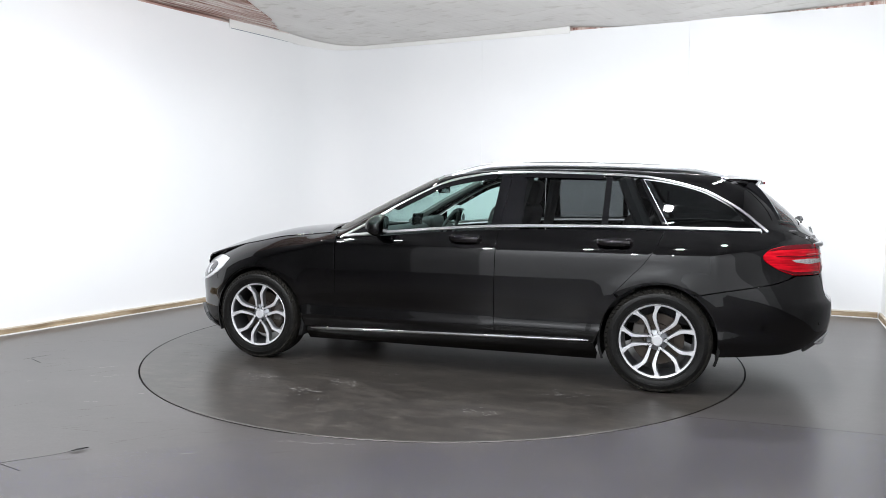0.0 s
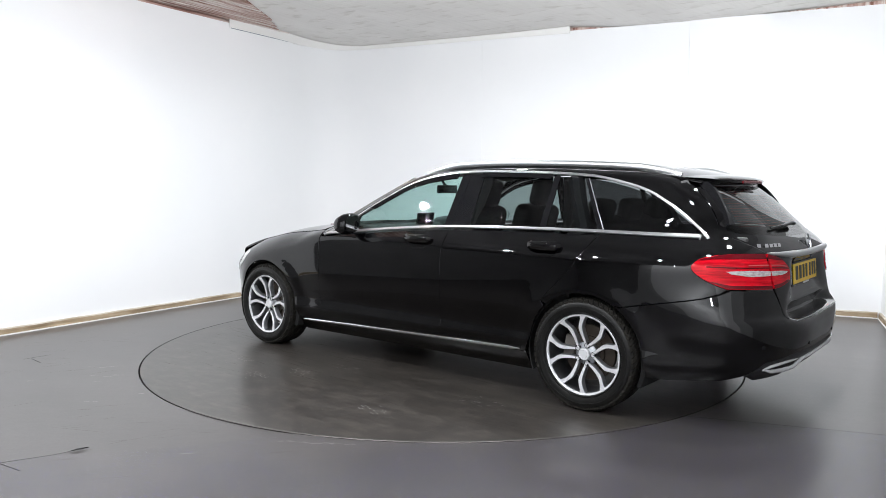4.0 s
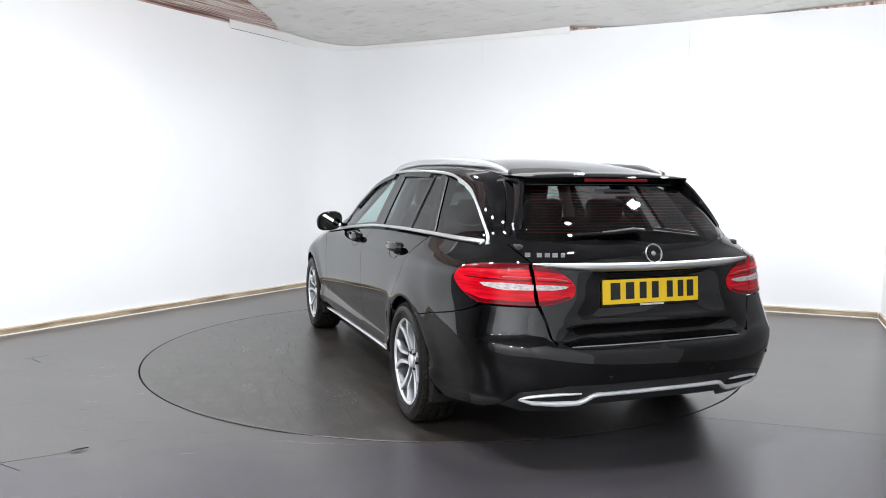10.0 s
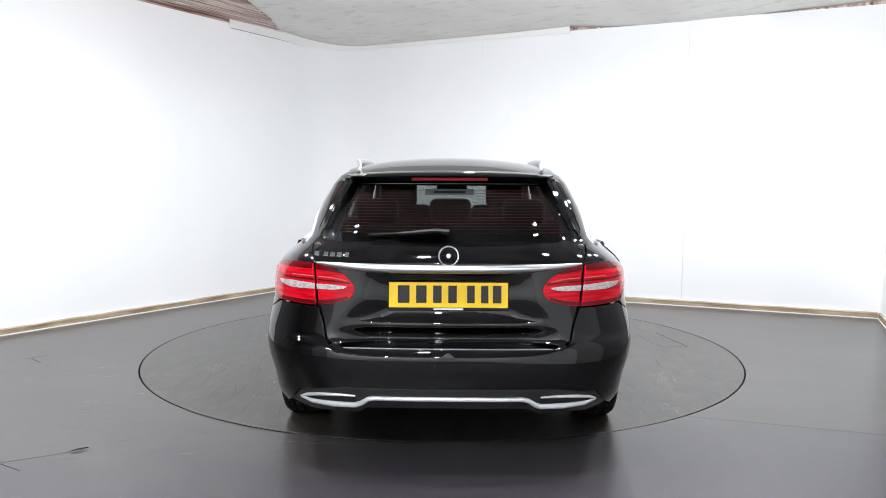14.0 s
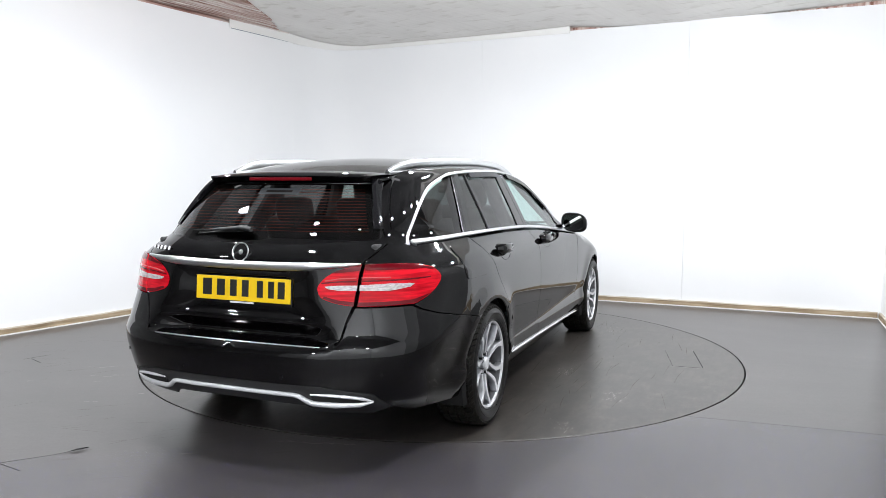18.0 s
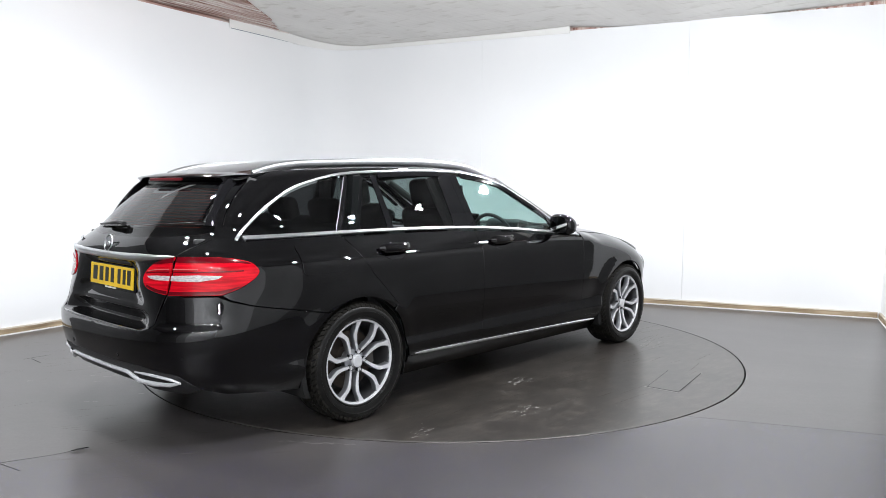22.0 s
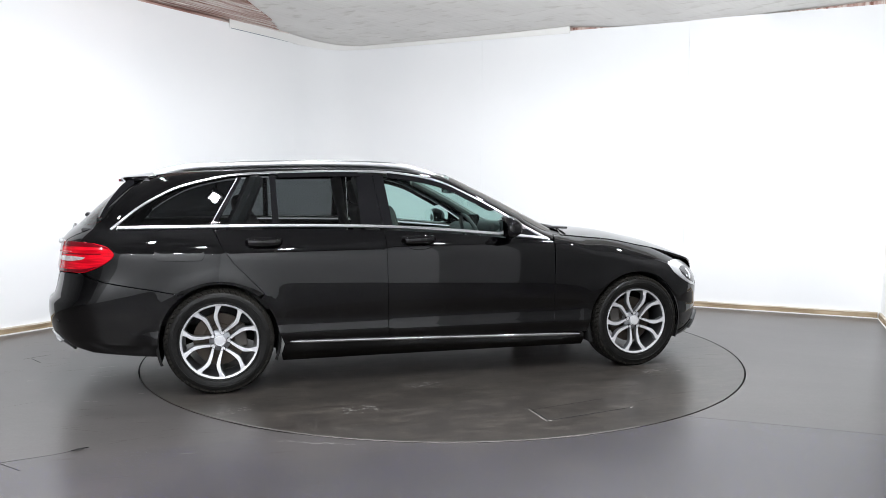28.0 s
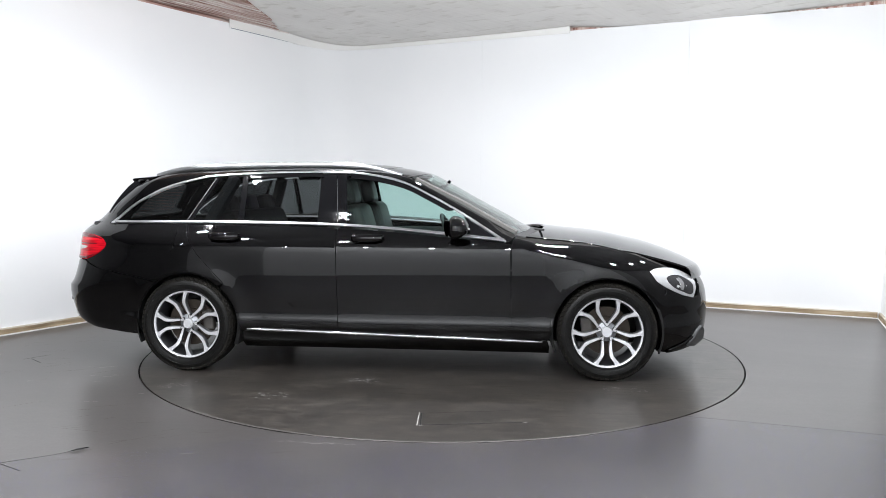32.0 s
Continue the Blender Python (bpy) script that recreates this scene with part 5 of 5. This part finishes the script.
for i, s in enumerate((1, -1)):
    handle(-0.165, 0.915, s, door_f[i])
    handle(-1.145, 0.917, s, door_r[i])

# roof rails
for s in (1, -1):
    pts = []
    for q in np.linspace(-1.80, 0.02, 30):
        e = min((q + 1.80) / 0.30, (0.02 - q) / 0.34, 1.0)
        lift = 0.030 * math.sin(e * math.pi / 2) ** 0.9 - 0.008
        z = float(roof_edge(q))
        tuck = 0.010 + 0.045 * (1 - float(smooth(-1.80, -1.35, np.array(q))))
        pts.append((q, s * (skin(q, z) - tuck), z + lift + 0.20 * (tuck - 0.010)))
    part("roof_rail", tube(pts, 0.0115, 12, 1.9), M_SATIN, car, "brushed aluminium roof rail", smooth=True)

# roof spoiler over the rear screen
bm = bmesh.new()
rows = []
for k in range(25):
    a = -1 + 2 * k / 24
    y = 0.520 * a
    bw = 0.055 * (1 - abs(a) ** 2.4)
    x_root = -1.84 - 0.5 * bw
    c_ = 1 - abs(a) ** 2.2
    top = [(x_root, 1.328 + 0.024 * c_), (-1.92 - bw, 1.324 + 0.017 * c_), (-1.985 - bw, 1.319 + 0.007 * c_), (-1.993 - bw, 1.311 + 0.007 * c_), (-1.975 - bw, 1.288 + 0.010 * c_), (-1.90 - bw, 1.275), (-1.84, 1.28)]
    wid = (1.0, 0.955, 0.905, 0.90, 0.89, 0.90, 0.93)
    rows.append([bm.verts.new((px, y * wid[i], pz)) for i, (px, pz) in enumerate(top)])
for p_, q_ in zip(rows, rows[1:]):
    for i in range(6):
        bm.faces.new((p_[i], p_[i + 1], q_[i + 1], q_[i]))
bm.faces.new(rows[0]), bm.faces.new(rows[-1][::-1])
spoiler = part("roof_spoiler", bm, M_PAINT, car, smooth=True)
part("brake_light", box(0.012, 0.36, 0.016, pose(-2.052, 0, 1.302), 0.004), M_BRAKE, spoiler, "unlit red high brake light")

# gloss black fins that run from the spoiler's ends down both sides of the rear glass
for s in (1, -1):
    bm = bmesh.new()
    rows = []
    for k in range(13):
        t = k / 12
        y, z = 0.486 + 0.099 * t, 1.298 - 0.225 * t
        a = body(np.array([[u_at_y(y - 0.028, z), z]]))[0]
        b = body(np.array([[u_at_y(y + 0.006, z), z]]))[0]
        c = (a + b) / 2
        out = 0.052 * (1 - t) ** 1.3 + 0.004
        ring = [a + [0.012, 0, 0], a + [-0.002, 0, 0], c + [-out, -0.012 * (1 - t), 0.006 * (1 - t)], c + [-out + 0.004, 0.010, 0.006 * (1 - t)], b + [-0.002, 0, 0], b + [0.012, 0, 0]]
        rows.append([bm.verts.new((p[0], s * p[1], p[2])) for p in ring])
    for p_, q_ in zip(rows, rows[1:]):
        for i in range(5):
            bm.faces.new((p_[i], p_[i + 1], q_[i + 1], q_[i]))
    bm.faces.new(rows[0]), bm.faces.new(rows[-1][::-1])
    part("spoiler_fin", bm, M_BLACK, spoiler, "gloss black side fin", smooth=True)

# rear wiper
def tail_pt(y, z, off=0.0):
    p = body(np.array([[u_at_y(y, z), z]]))[0]
    return (p[0] - off, p[1], p[2] + off * 0.6)
wip = part("rear_wiper", tube([tail_pt(0.0, 1.055, 0.020), tail_pt(0.06, 1.058, 0.028), tail_pt(0.16, 1.052, 0.022), tail_pt(0.22, 1.050, 0.018)], [0.015, 0.012, 0.010, 0.008], 10, 0.8), M_PLASTIC, gate_ob, "black wiper arm", smooth=True)
part("wiper_blade", tube([tail_pt(0.02 + 0.34 * i / 8, 1.062 - 0.016 * i / 8, 0.010) for i in range(9)], 0.006, 6), M_RUBBER, wip, "thin rubber blade")

# heating wires in the rear screen
bm = bmesh.new()
for k in range(15):
    z = 1.065 + 0.0135 * k
    w = 0.54 - 0.10 * k / 14
    pts = [body(np.array([[u_at_y(w * (1 - 2 * j / 12), z), z]]))[0] for j in range(13)]
    for a, b in zip(pts, pts[1:]):
        bm.faces.new([bm.verts.new((p[0] + 0.008, p[1], p[2] - 0.004 + d)) for p, d in ((a, 0), (b, 0), (b, 0.0016), (a, 0.0016))])
part("heating_wires", bm, M_WIRE, gate_ob, "fine reddish heating wires")
# dealer sticker at the top of the rear screen
z0, z1 = 1.232, 1.262
rows = [[body(np.array([[u_at_y(0.115 - 0.23 * j / 8, z), z]]))[0] + [0.006, 0, -0.004] for j in range(9)] for z in (z0, z1)]
st_ = mesh_ob("window_sticker", rows[0] + rows[1], [(j, j + 1, j + 10, j + 9) for j in range(8)], M_STICKER_SHADOW, gate_ob, "pale grey sticker strip")
rows = [[body(np.array([[u_at_y(0.075 - 0.15 * j / 8, z), z]]))[0] + [0.004, 0, -0.003] for j in range(9)] for z in (z0 + 0.009, z1 - 0.011)]
mesh_ob("sticker_bar", rows[0] + rows[1], [(j, j + 1, j + 10, j + 9) for j in range(8)], M_CABIN, st_, "plain dark bar")

# number plate with plain bars, badge ring, lettering bars
pm = pose(-2.363, 0, 0.797, 0, 4.0, 0)
plate = part("number_plate", box(0.006, 0.52, 0.111, pm, 0.003), M_PLATE, gate_ob, "yellow rear number plate")
for i, (y, w) in enumerate(((0.195, 0.062), (0.118, 0.055), (0.048, 0.045), (-0.018, 0.045), (-0.098, 0.040), (-0.158, 0.038), (-0.212, 0.045))):
    part("plate_bar", box(0.002, w * 0.82, 0.076, pm @ pose(-0.004, y, 0.004), 0.0006), M_BARS, plate, "plain dark bar")
part("dealer_bar", box(0.002, 0.13, 0.008, pm @ pose(-0.003, 0, -0.061)), M_WHITE, plate, "small white bar")
part("plate_holder", box(0.010, 0.53, 0.13, pm @ pose(0.009, 0, -0.004), 0.004), M_BLACK, gate_ob, "black plate surround")
bx = tail_pt(0, 0.968, 0.008)
ringm = lathe([(0.0425, 0.0), (0.0455, 0.004), (0.0435, 0.008), (0.040, 0.007), (0.0385, 0.0)], 40, True)
bd = part("badge_ring", ringm, M_SATIN, gate_ob, "round chrome badge", smooth=True)
bd.matrix_basis = pose(bx[0], 0, 0.968, 0, 0, 90) @ Matrix.Rotation(radians(14), 4, "X")
hubb = lathe([(0.0, 0.006), (0.009, 0.005), (0.012, 0.001), (0.012, 0.0)], 24)
part("badge_centre", hubb, M_SATIN, bd, "plain chrome disc", smooth=True)
for i, (y, w) in enumerate(((0.590, 0.030), (0.545, 0.029), (0.513, 0.029), (0.481, 0.029), (0.447, 0.024))):
    q = tail_pt(y, 0.966, 0.004)
    part("lettering_bar", box(0.005, w * 0.8, 0.020, pose(q[0], q[1], q[2], 0, 20, -28), 0.001), M_CHROME, gate_ob, "plain chrome bar")

# door mirrors
for i, s in enumerate((1, -1)):
    bm = bmesh.new()
    bmesh.ops.create_uvsphere(bm, u_segments=28, v_segments=16, radius=1.0)
    for v_ in bm.verts:
        x, y, z = v_.co
        f_ = 1.0 if x > 0 else 0.35
        # blunt at the back, drawn out to the front
        sx = math.copysign(abs(x) ** 0.8, x)
        v_.co = Vector((sx * (0.088 if x > 0 else 0.048), math.copysign(abs(y) ** 0.75, y) * 0.098, math.copysign(abs(z) ** 0.75, z) * (0.073 if x < 0 else 0.073 - 0.027 * x)))
        v_.co.z -= 0.012 * (y * 1.0)
    bmesh.ops.transform(bm, matrix=pose(0.425, s * 0.935, 1.005) @ Matrix.Diagonal((1, s, 1, 1)), verts=bm.verts)
    mir = part("door_mirror", bm, M_PAINT, car, "gloss black door mirror", smooth=True)
    g = bmesh.new()
    bmesh.ops.create_circle(g, cap_ends=True, segments=32, radius=1.0)
    for v_ in g.verts:
        v_.co = Vector((0, math.copysign(abs(v_.co.x) ** 0.7, v_.co.x) * 0.086, math.copysign(abs(v_.co.y) ** 0.75, v_.co.y) * 0.060))
    bmesh.ops.transform(g, matrix=pose(0.3735, s * 0.935, 1.005, 0, -5, s * 11), verts=g.verts)
    part("mirror_glass", g, M_MIRROR, mir, "silvered mirror glass")
    part("mirror_arm", tube([(0.50, s * 0.74, 0.965), (0.49, s * 0.82, 0.972), (0.475, s * 0.90, 0.985)], [0.030, 0.024, 0.022], 10, 0.7), M_PAINT, mir, smooth=True)
    part("indicator", box(0.012, 0.12, 0.012, pose(0.503, s * 0.955, 1.0, 0, 0, -s * 14), 0.004), M_CLEARLENS, mir, "slim indicator lens")

# fuel flap (right side)
flap = [(-1.640 + dx_ + 0.032 * math.cos(radians(a_)), 0.897 + dz_ + 0.032 * math.sin(radians(a_))) for dx_, dz_, a0_ in ((0.108, 0.046, 0), (-0.108, 0.046, 90), (-0.108, -0.046, 180), (0.108, -0.046, 270)) for a_ in (a0_ + 15 * k for k in range(7))]
def mirrored_body(uv):
    return body(uv) * [1, -1, 1]
panel("fuel_flap", P(flap), mirrored_body, M_PAINT, car, off=0.0042, gap=0, edge=0.005)

# ---------------------------------------------------------------- the car: cabin
def cushion(sx, sy, sz, m, bev):
    return box(sx, sy, sz, m, bev, 4)


def front_seat(y):
    e_ = part("front_seat", cushion(0.52, 0.50, 0.16, pose(0.05, y, 0.52, 0, -6, 0), 0.06), M_SEAT, car, "dark leather front seat", smooth=True)
    part("backrest", cushion(0.16, 0.49, 0.62, pose(-0.27, y, 0.84, 0, -16, 0), 0.065), M_SEAT, e_, smooth=True)
    part("headrest", cushion(0.10, 0.26, 0.20, pose(-0.385, y, 1.225, 0, -14, 0), 0.045), M_SEAT, e_, smooth=True)


front_seat(0.37), front_seat(-0.37)
bench = part("rear_bench", cushion(0.50, 1.26, 0.16, pose(-0.85, 0, 0.55, 0, -6, 0), 0.06), M_SEAT, car, "dark leather rear bench", smooth=True)
part("backrest", cushion(0.15, 1.28, 0.52, pose(-1.17, 0, 0.84, 0, -22, 0), 0.06), M_SEAT, bench, smooth=True)
for y in (-0.42, 0.0, 0.42):
    part("headrest", cushion(0.10, 0.24, 0.15, pose(-1.285, y, 1.125, 0, -14, 0), 0.04), M_SEAT, bench, smooth=True)
part("load_floor", box(1.0, 1.1, 0.04, pose(-1.75, 0, 0.62), 0.01), M_CABIN, car, "dark load floor")
part("parcel_cover", box(0.72, 1.12, 0.02, pose(-1.68, 0, 0.94), 0.008), M_CABIN, car, "dark luggage cover")
dash = part("dashboard", cushion(0.42, 1.36, 0.26, pose(0.66, 0, 0.83, 0, 8, 0), 0.08), M_CABIN, car, "black dashboard", smooth=True)
part("binnacle", cushion(0.16, 0.34, 0.10, pose(0.52, -0.37, 0.97, 0, 10, 0), 0.04), M_CABIN, dash, smooth=True)
part("screen", box(0.02, 0.20, 0.12, pose(0.50, 0.0, 1.00, 0, -12, 0), 0.006), M_BLACK, dash, "black centre screen")
stw = lathe([(0.178 + 0.014 * math.cos(a), 0.014 * math.sin(a)) for a in [2 * math.pi * k / 10 for k in range(10)]], 40, True)
sw = part("steering_wheel", stw, M_CABIN, car, "black steering wheel", smooth=True)
sw.matrix_basis = pose(0.36, -0.37, 0.90, 0, -24, 0) @ Matrix.Rotation(radians(90), 4, "Z")
part("steering_boss", box(0.14, 0.04, 0.12, None, 0.018), M_CABIN, sw)
for a in (0, 180):
    part("steering_spoke", box(0.12, 0.016, 0.03, Matrix.Rotation(radians(a), 4, "Y") @ pose(0.11, 0, 0.0), 0.004), M_SATIN, sw)
im = part("cabin_mirror", cushion(0.03, 0.24, 0.065, pose(0.27, 0.0, 1.25, 0, 0, 0), 0.014), M_BLACK, car, "black cabin mirror", smooth=True)
part("mirror_stem", tube([(0.28, 0, 1.27), (0.32, 0, 1.315)], 0.012), M_BLACK, im)
panel("roof_lining", rect(-0.97, 0.97, 0.01, 0.99), roof, M_LINING, car, "pale roof lining", off=-0.03, gap=0, edge=0.0, step=0.08)
for i, s in enumerate((1, -1)):
    part("door_lining", box(0.98, 0.03, 0.44, pose(0.17, s * 0.755, 0.70, -s * 3, 0, 0), 0.012), M_CABIN, door_f[i], "black door lining")
    part("door_lining", box(0.86, 0.03, 0.46, pose(-0.84, s * 0.765, 0.72, -s * 3, 0, 0), 0.012), M_CABIN, door_r[i], "black door lining")
    part("pillar_lining", tube([(-0.43, s * 0.70, 0.95), (-0.48, s * 0.615, 1.15), (-0.52, s * 0.55, 1.33)], 0.045, 8), M_PILLAR, car, "grey pillar lining", smooth=True)
    part("load_side", box(1.0, 0.03, 0.62, pose(-1.72, s * 0.64, 0.70, 0, 0, s * 5), 0.01), M_CABIN, car, "dark load bay side")
    part("rear_pillar_lining", tube([(-1.33, s * 0.70, 0.98), (-1.24, s * 0.62, 1.18), (-1.18, s * 0.55, 1.32)], 0.05, 8), M_CABIN, car, "dark pillar lining", smooth=True)
    part("tail_pillar_lining", tube([(-2.06, s * 0.60, 1.0), (-1.93, s * 0.55, 1.15), (-1.82, s * 0.50, 1.28)], 0.05, 8), M_CABIN, car, "dark pillar lining", smooth=True)
    part("screen_pillar_lining", tube([(0.82, s * 0.68, 0.95), (0.45, s * 0.60, 1.15), (0.12, s * 0.55, 1.31)], 0.028, 8), M_PILLAR, car, "grey pillar lining", smooth=True)
for k, y in enumerate((0.28, -0.28)):
    part("screen_wiper", tube([(1.00 - 0.12 * abs(y), y, 0.965), (1.01, y - 0.3, 0.975)], 0.009, 6), M_PLASTIC, wind, "black screen wiper")

# ---------------------------------------------------------------- marks on the turntable
def mark(parent, pts, w, mat, name, label=""):
    bm = tube([(x, y, 0.0012) for x, y in pts], w, 4, 0.2)
    return part(name, bm, mat, parent, label)


hatch = [(0.035, -1.760), (0.050, -1.965), (0.607, -1.865), (0.528, -1.664)]
for a, b, w, m_ in ((0, 1, 0.0034, M_GROOVE), (1, 2, 0.0030, M_GROOVE), (0, 3, 0.0012, M_GROOVE)):
    mark(table, [hatch[a], hatch[b]], w, m_, "hatch_seam", "worn hatch joint")
mark(table, [(0.022, -1.745), (0.034, -1.975)], 0.0026, M_CHALK, "hatch_edge", "pale lifted hatch edge")
for p_, q_ in (((0.600, -1.872), (0.622, -1.858)), ((0.046, -1.972), (0.064, -1.966))):
    mark(table, [p_, q_], 0.004, M_CHALK, "hatch_chip", "pale chip at the hatch corner")
rng = random.Random(5)
for cx, cy, n, spread in ((-0.91, -1.49, 26, 0.09), (-0.42, -1.09, 26, 0.09), (-1.59, -1.34, 14, 0.10), (0.24, 1.26, 26, 0.10), (0.09, 0.96, 14, 0.12), (0.40, 1.49, 26, 0.11), (-1.15, 1.05, 20, 0.16), (1.25, -1.15, 22, 0.14), (0.85, 1.30, 18, 0.12), (-0.75, 1.55, 18, 0.10)):
    bm = bmesh.new()
    for k in range(n):
        x, y = cx + rng.uniform(-spread, spread), cy + rng.gauss(0, spread * 0.35)
        a, l = rng.uniform(-0.6, 0.6), rng.uniform(0.004, 0.016)
        dx, dy, w = math.cos(a) * l, math.sin(a) * l, rng.uniform(0.0012, 0.003)
        bm.faces.new([bm.verts.new(p) for p in ((x - dx - w * 0.3, y - dy - w, 0.0016), (x + dx, y + dy - w, 0.0016), (x + dx + w * .3, y + dy + w, 0.0016), (x - dx, y - dy + w, 0.0016))])
    tagged(part("scuff_marks", bm, M_CHALK, table, "pale chalky scuffs"), kind="stuff")
# worn pale lip of the opening on the side towards the viewer
arc_ = [(RING * 0.9992 * math.cos(radians(a)), RING * 0.9992 * math.sin(radians(a))) for a in range(-130, -61, 2)]
lip_ = mark(None, arc_, 0.0086, M_WORN, "turntable_lip")
lip_.location.z = 0.003
tagged(lip_, "worn dirt-filled vinyl lip round the turntable", "floor", kind="structure")
# joints and nicks in the floor vinyl
for nm, pts in (("floor_seam", [(-3.05, -0.52), (-2.93, -0.37)]), ("floor_seam", [(-3.0, -0.50), (-2.87, -0.62)]), ("floor_seam", [(-2.02, -2.54), (-1.87, -2.63)]), ("floor_seam", [(-2.02, -2.54), (-1.82, -2.43), (-1.73, -2.35)]), ("floor_seam", [(1.36, -1.80), (2.28, -2.1), (3.2, -2.41)])):
    s_ = mark(None, pts, 0.0016 if pts[0][0] > 1 else 0.003, M_GROOVE, nm)
    s_.location.z = 0.003
    tagged(s_, "dark open joint in the vinyl", "floor seam", kind="structure")


# faint scratches and dust trails
def scratches(parent, name, label, spots, mat, z):
    bm_ = bmesh.new()
    for x, y, a, length, width in spots:
        steps = 6
        bow_, prev = rng.uniform(-0.03, 0.03) * length, None
        for k in range(steps + 1):
            t = k / steps - 0.5
            px_ = x + math.cos(a) * t * length - math.sin(a) * bow_ * (1 - 4 * t * t)
            py_ = y + math.sin(a) * t * length + math.cos(a) * bow_ * (1 - 4 * t * t)
            w_ = width * (1 - 1.8 * abs(t)) * rng.uniform(0.6, 1.0) + 0.0002
            pair = (bm_.verts.new((px_ + math.sin(a) * w_, py_ - math.cos(a) * w_, z)), bm_.verts.new((px_ - math.sin(a) * w_, py_ + math.cos(a) * w_, z)))
            if prev:
                bm_.faces.new((prev[0], pair[0], pair[1], prev[1]))
            prev = pair
    ob_ = part(name, bm_, mat, parent, label)
    return tagged(ob_, kind="stuff")


spots = []
while len(spots) < 260:
    x, y = rng.uniform(-2.1, 2.1), rng.choice((-1, 1)) * abs(rng.gauss(0.95, 0.45))
    if math.hypot(x, y) < 2.05:
        spots.append((x, y, rng.gauss(0.0, 0.10), rng.uniform(0.05, 0.45), rng.uniform(0.0007, 0.0022)))
scratches(table, "scratch_trail", "faint dusty scratches", spots, M_DUST, 0.0009)
spots = []
while len(spots) < 170:
    x, y = rng.uniform(-3.6, 2.6), rng.uniform(-3.6, 0.6)
    if math.hypot(x, y) > RING + 0.18 and (x < -0.5 or y < -2.3):
        spots.append((x, y, rng.gauss(0.35, 0.25), rng.uniform(0.04, 0.30), rng.uniform(0.0006, 0.0018)))
fs = scratches(None, "floor_scratches", "faint pale scratches in the grey vinyl floor", spots, M_DUST, 0.0046)
tagged(fs, "faint pale scratches in the grey vinyl floor", "floor scratches")
# small crumbs of dust on the turntable
bm = bmesh.new()
for k in range(420):
    a, r = rng.uniform(0, 2 * math.pi), RING * 0.97 * math.sqrt(rng.random())
    x, y, w = r * math.cos(a), r * math.sin(a), rng.uniform(0.0009, 0.0022)
    bm.faces.new([bm.verts.new((x + w * math.cos(b + a), y + w * math.sin(b + a), 0.0014)) for b in (0, 1.9, 3.6, 4.9)])
tagged(part("dust_crumbs", bm, M_CHALK, table, "pale dust crumbs"), kind="stuff")

# pale scuffs on the still floor
bm = bmesh.new()
for cx, cy in ((-2.46, -.73), (-2.37, -.76), (-2.30, -.73), (-2.31, -.97), (-2.24, -1.0), (-2.18, -.96), (-2.21, -1.13), (-2.67, -1.12), (-2.05, -1.57), (-1.86, -1.40), (-.6, -2.262), (-.69, -2.25), (-.46, -2.275), (-1.21, -2.41), (-.53, -2.27), (-.77, -2.23)):
    for k in range(5):
        x, y = cx + rng.uniform(-0.035, 0.035), cy + rng.uniform(-0.006, 0.006)
        a, l, w = rng.uniform(0.0, 0.5), rng.uniform(0.008, 0.026), rng.uniform(0.0012, 0.003)
        dx, dy = math.cos(a) * l, math.sin(a) * l
        bm.faces.new([bm.verts.new(p) for p in ((x - dx, y - dy - w * .4, 0.0052), (x + dx * .8, y + dy - w, 0.0052), (x + dx, y + dy + w * .5, 0.0052), (x - dx * .7, y - dy + w, 0.0052))])
tagged(part("floor_scuffs", bm, M_CHALK, None), "pale scuffs on the grey vinyl floor", "floor scuffs", kind="stuff")
# lifted flap at the end of the long nick
fl = part("vinyl_flap", prism([(-1.765, -2.385), (-1.728, -2.362), (-1.705, -2.335), (-1.745, -2.355)], 0.0055, 0.009), M_GROOVE, None)
tagged(fl, "dark lifted flap of torn vinyl", "floor seam", kind="structure")


def motions():
    rows_t, rows_c = [], []
    for t, a in enumerate(HEADING):
        q = radians(a)
        x, y = CAR_OFF
        rows_t.append((float(t), pose(0, 0, 0, 0, 0, a)))
        rows_c.append((float(t), pose(x * math.cos(q) - y * math.sin(q), x * math.sin(q) + y * math.cos(q), 0, 0, 0, a)))
    walk(table, rows_t)
    walk(car, rows_c)


motions()
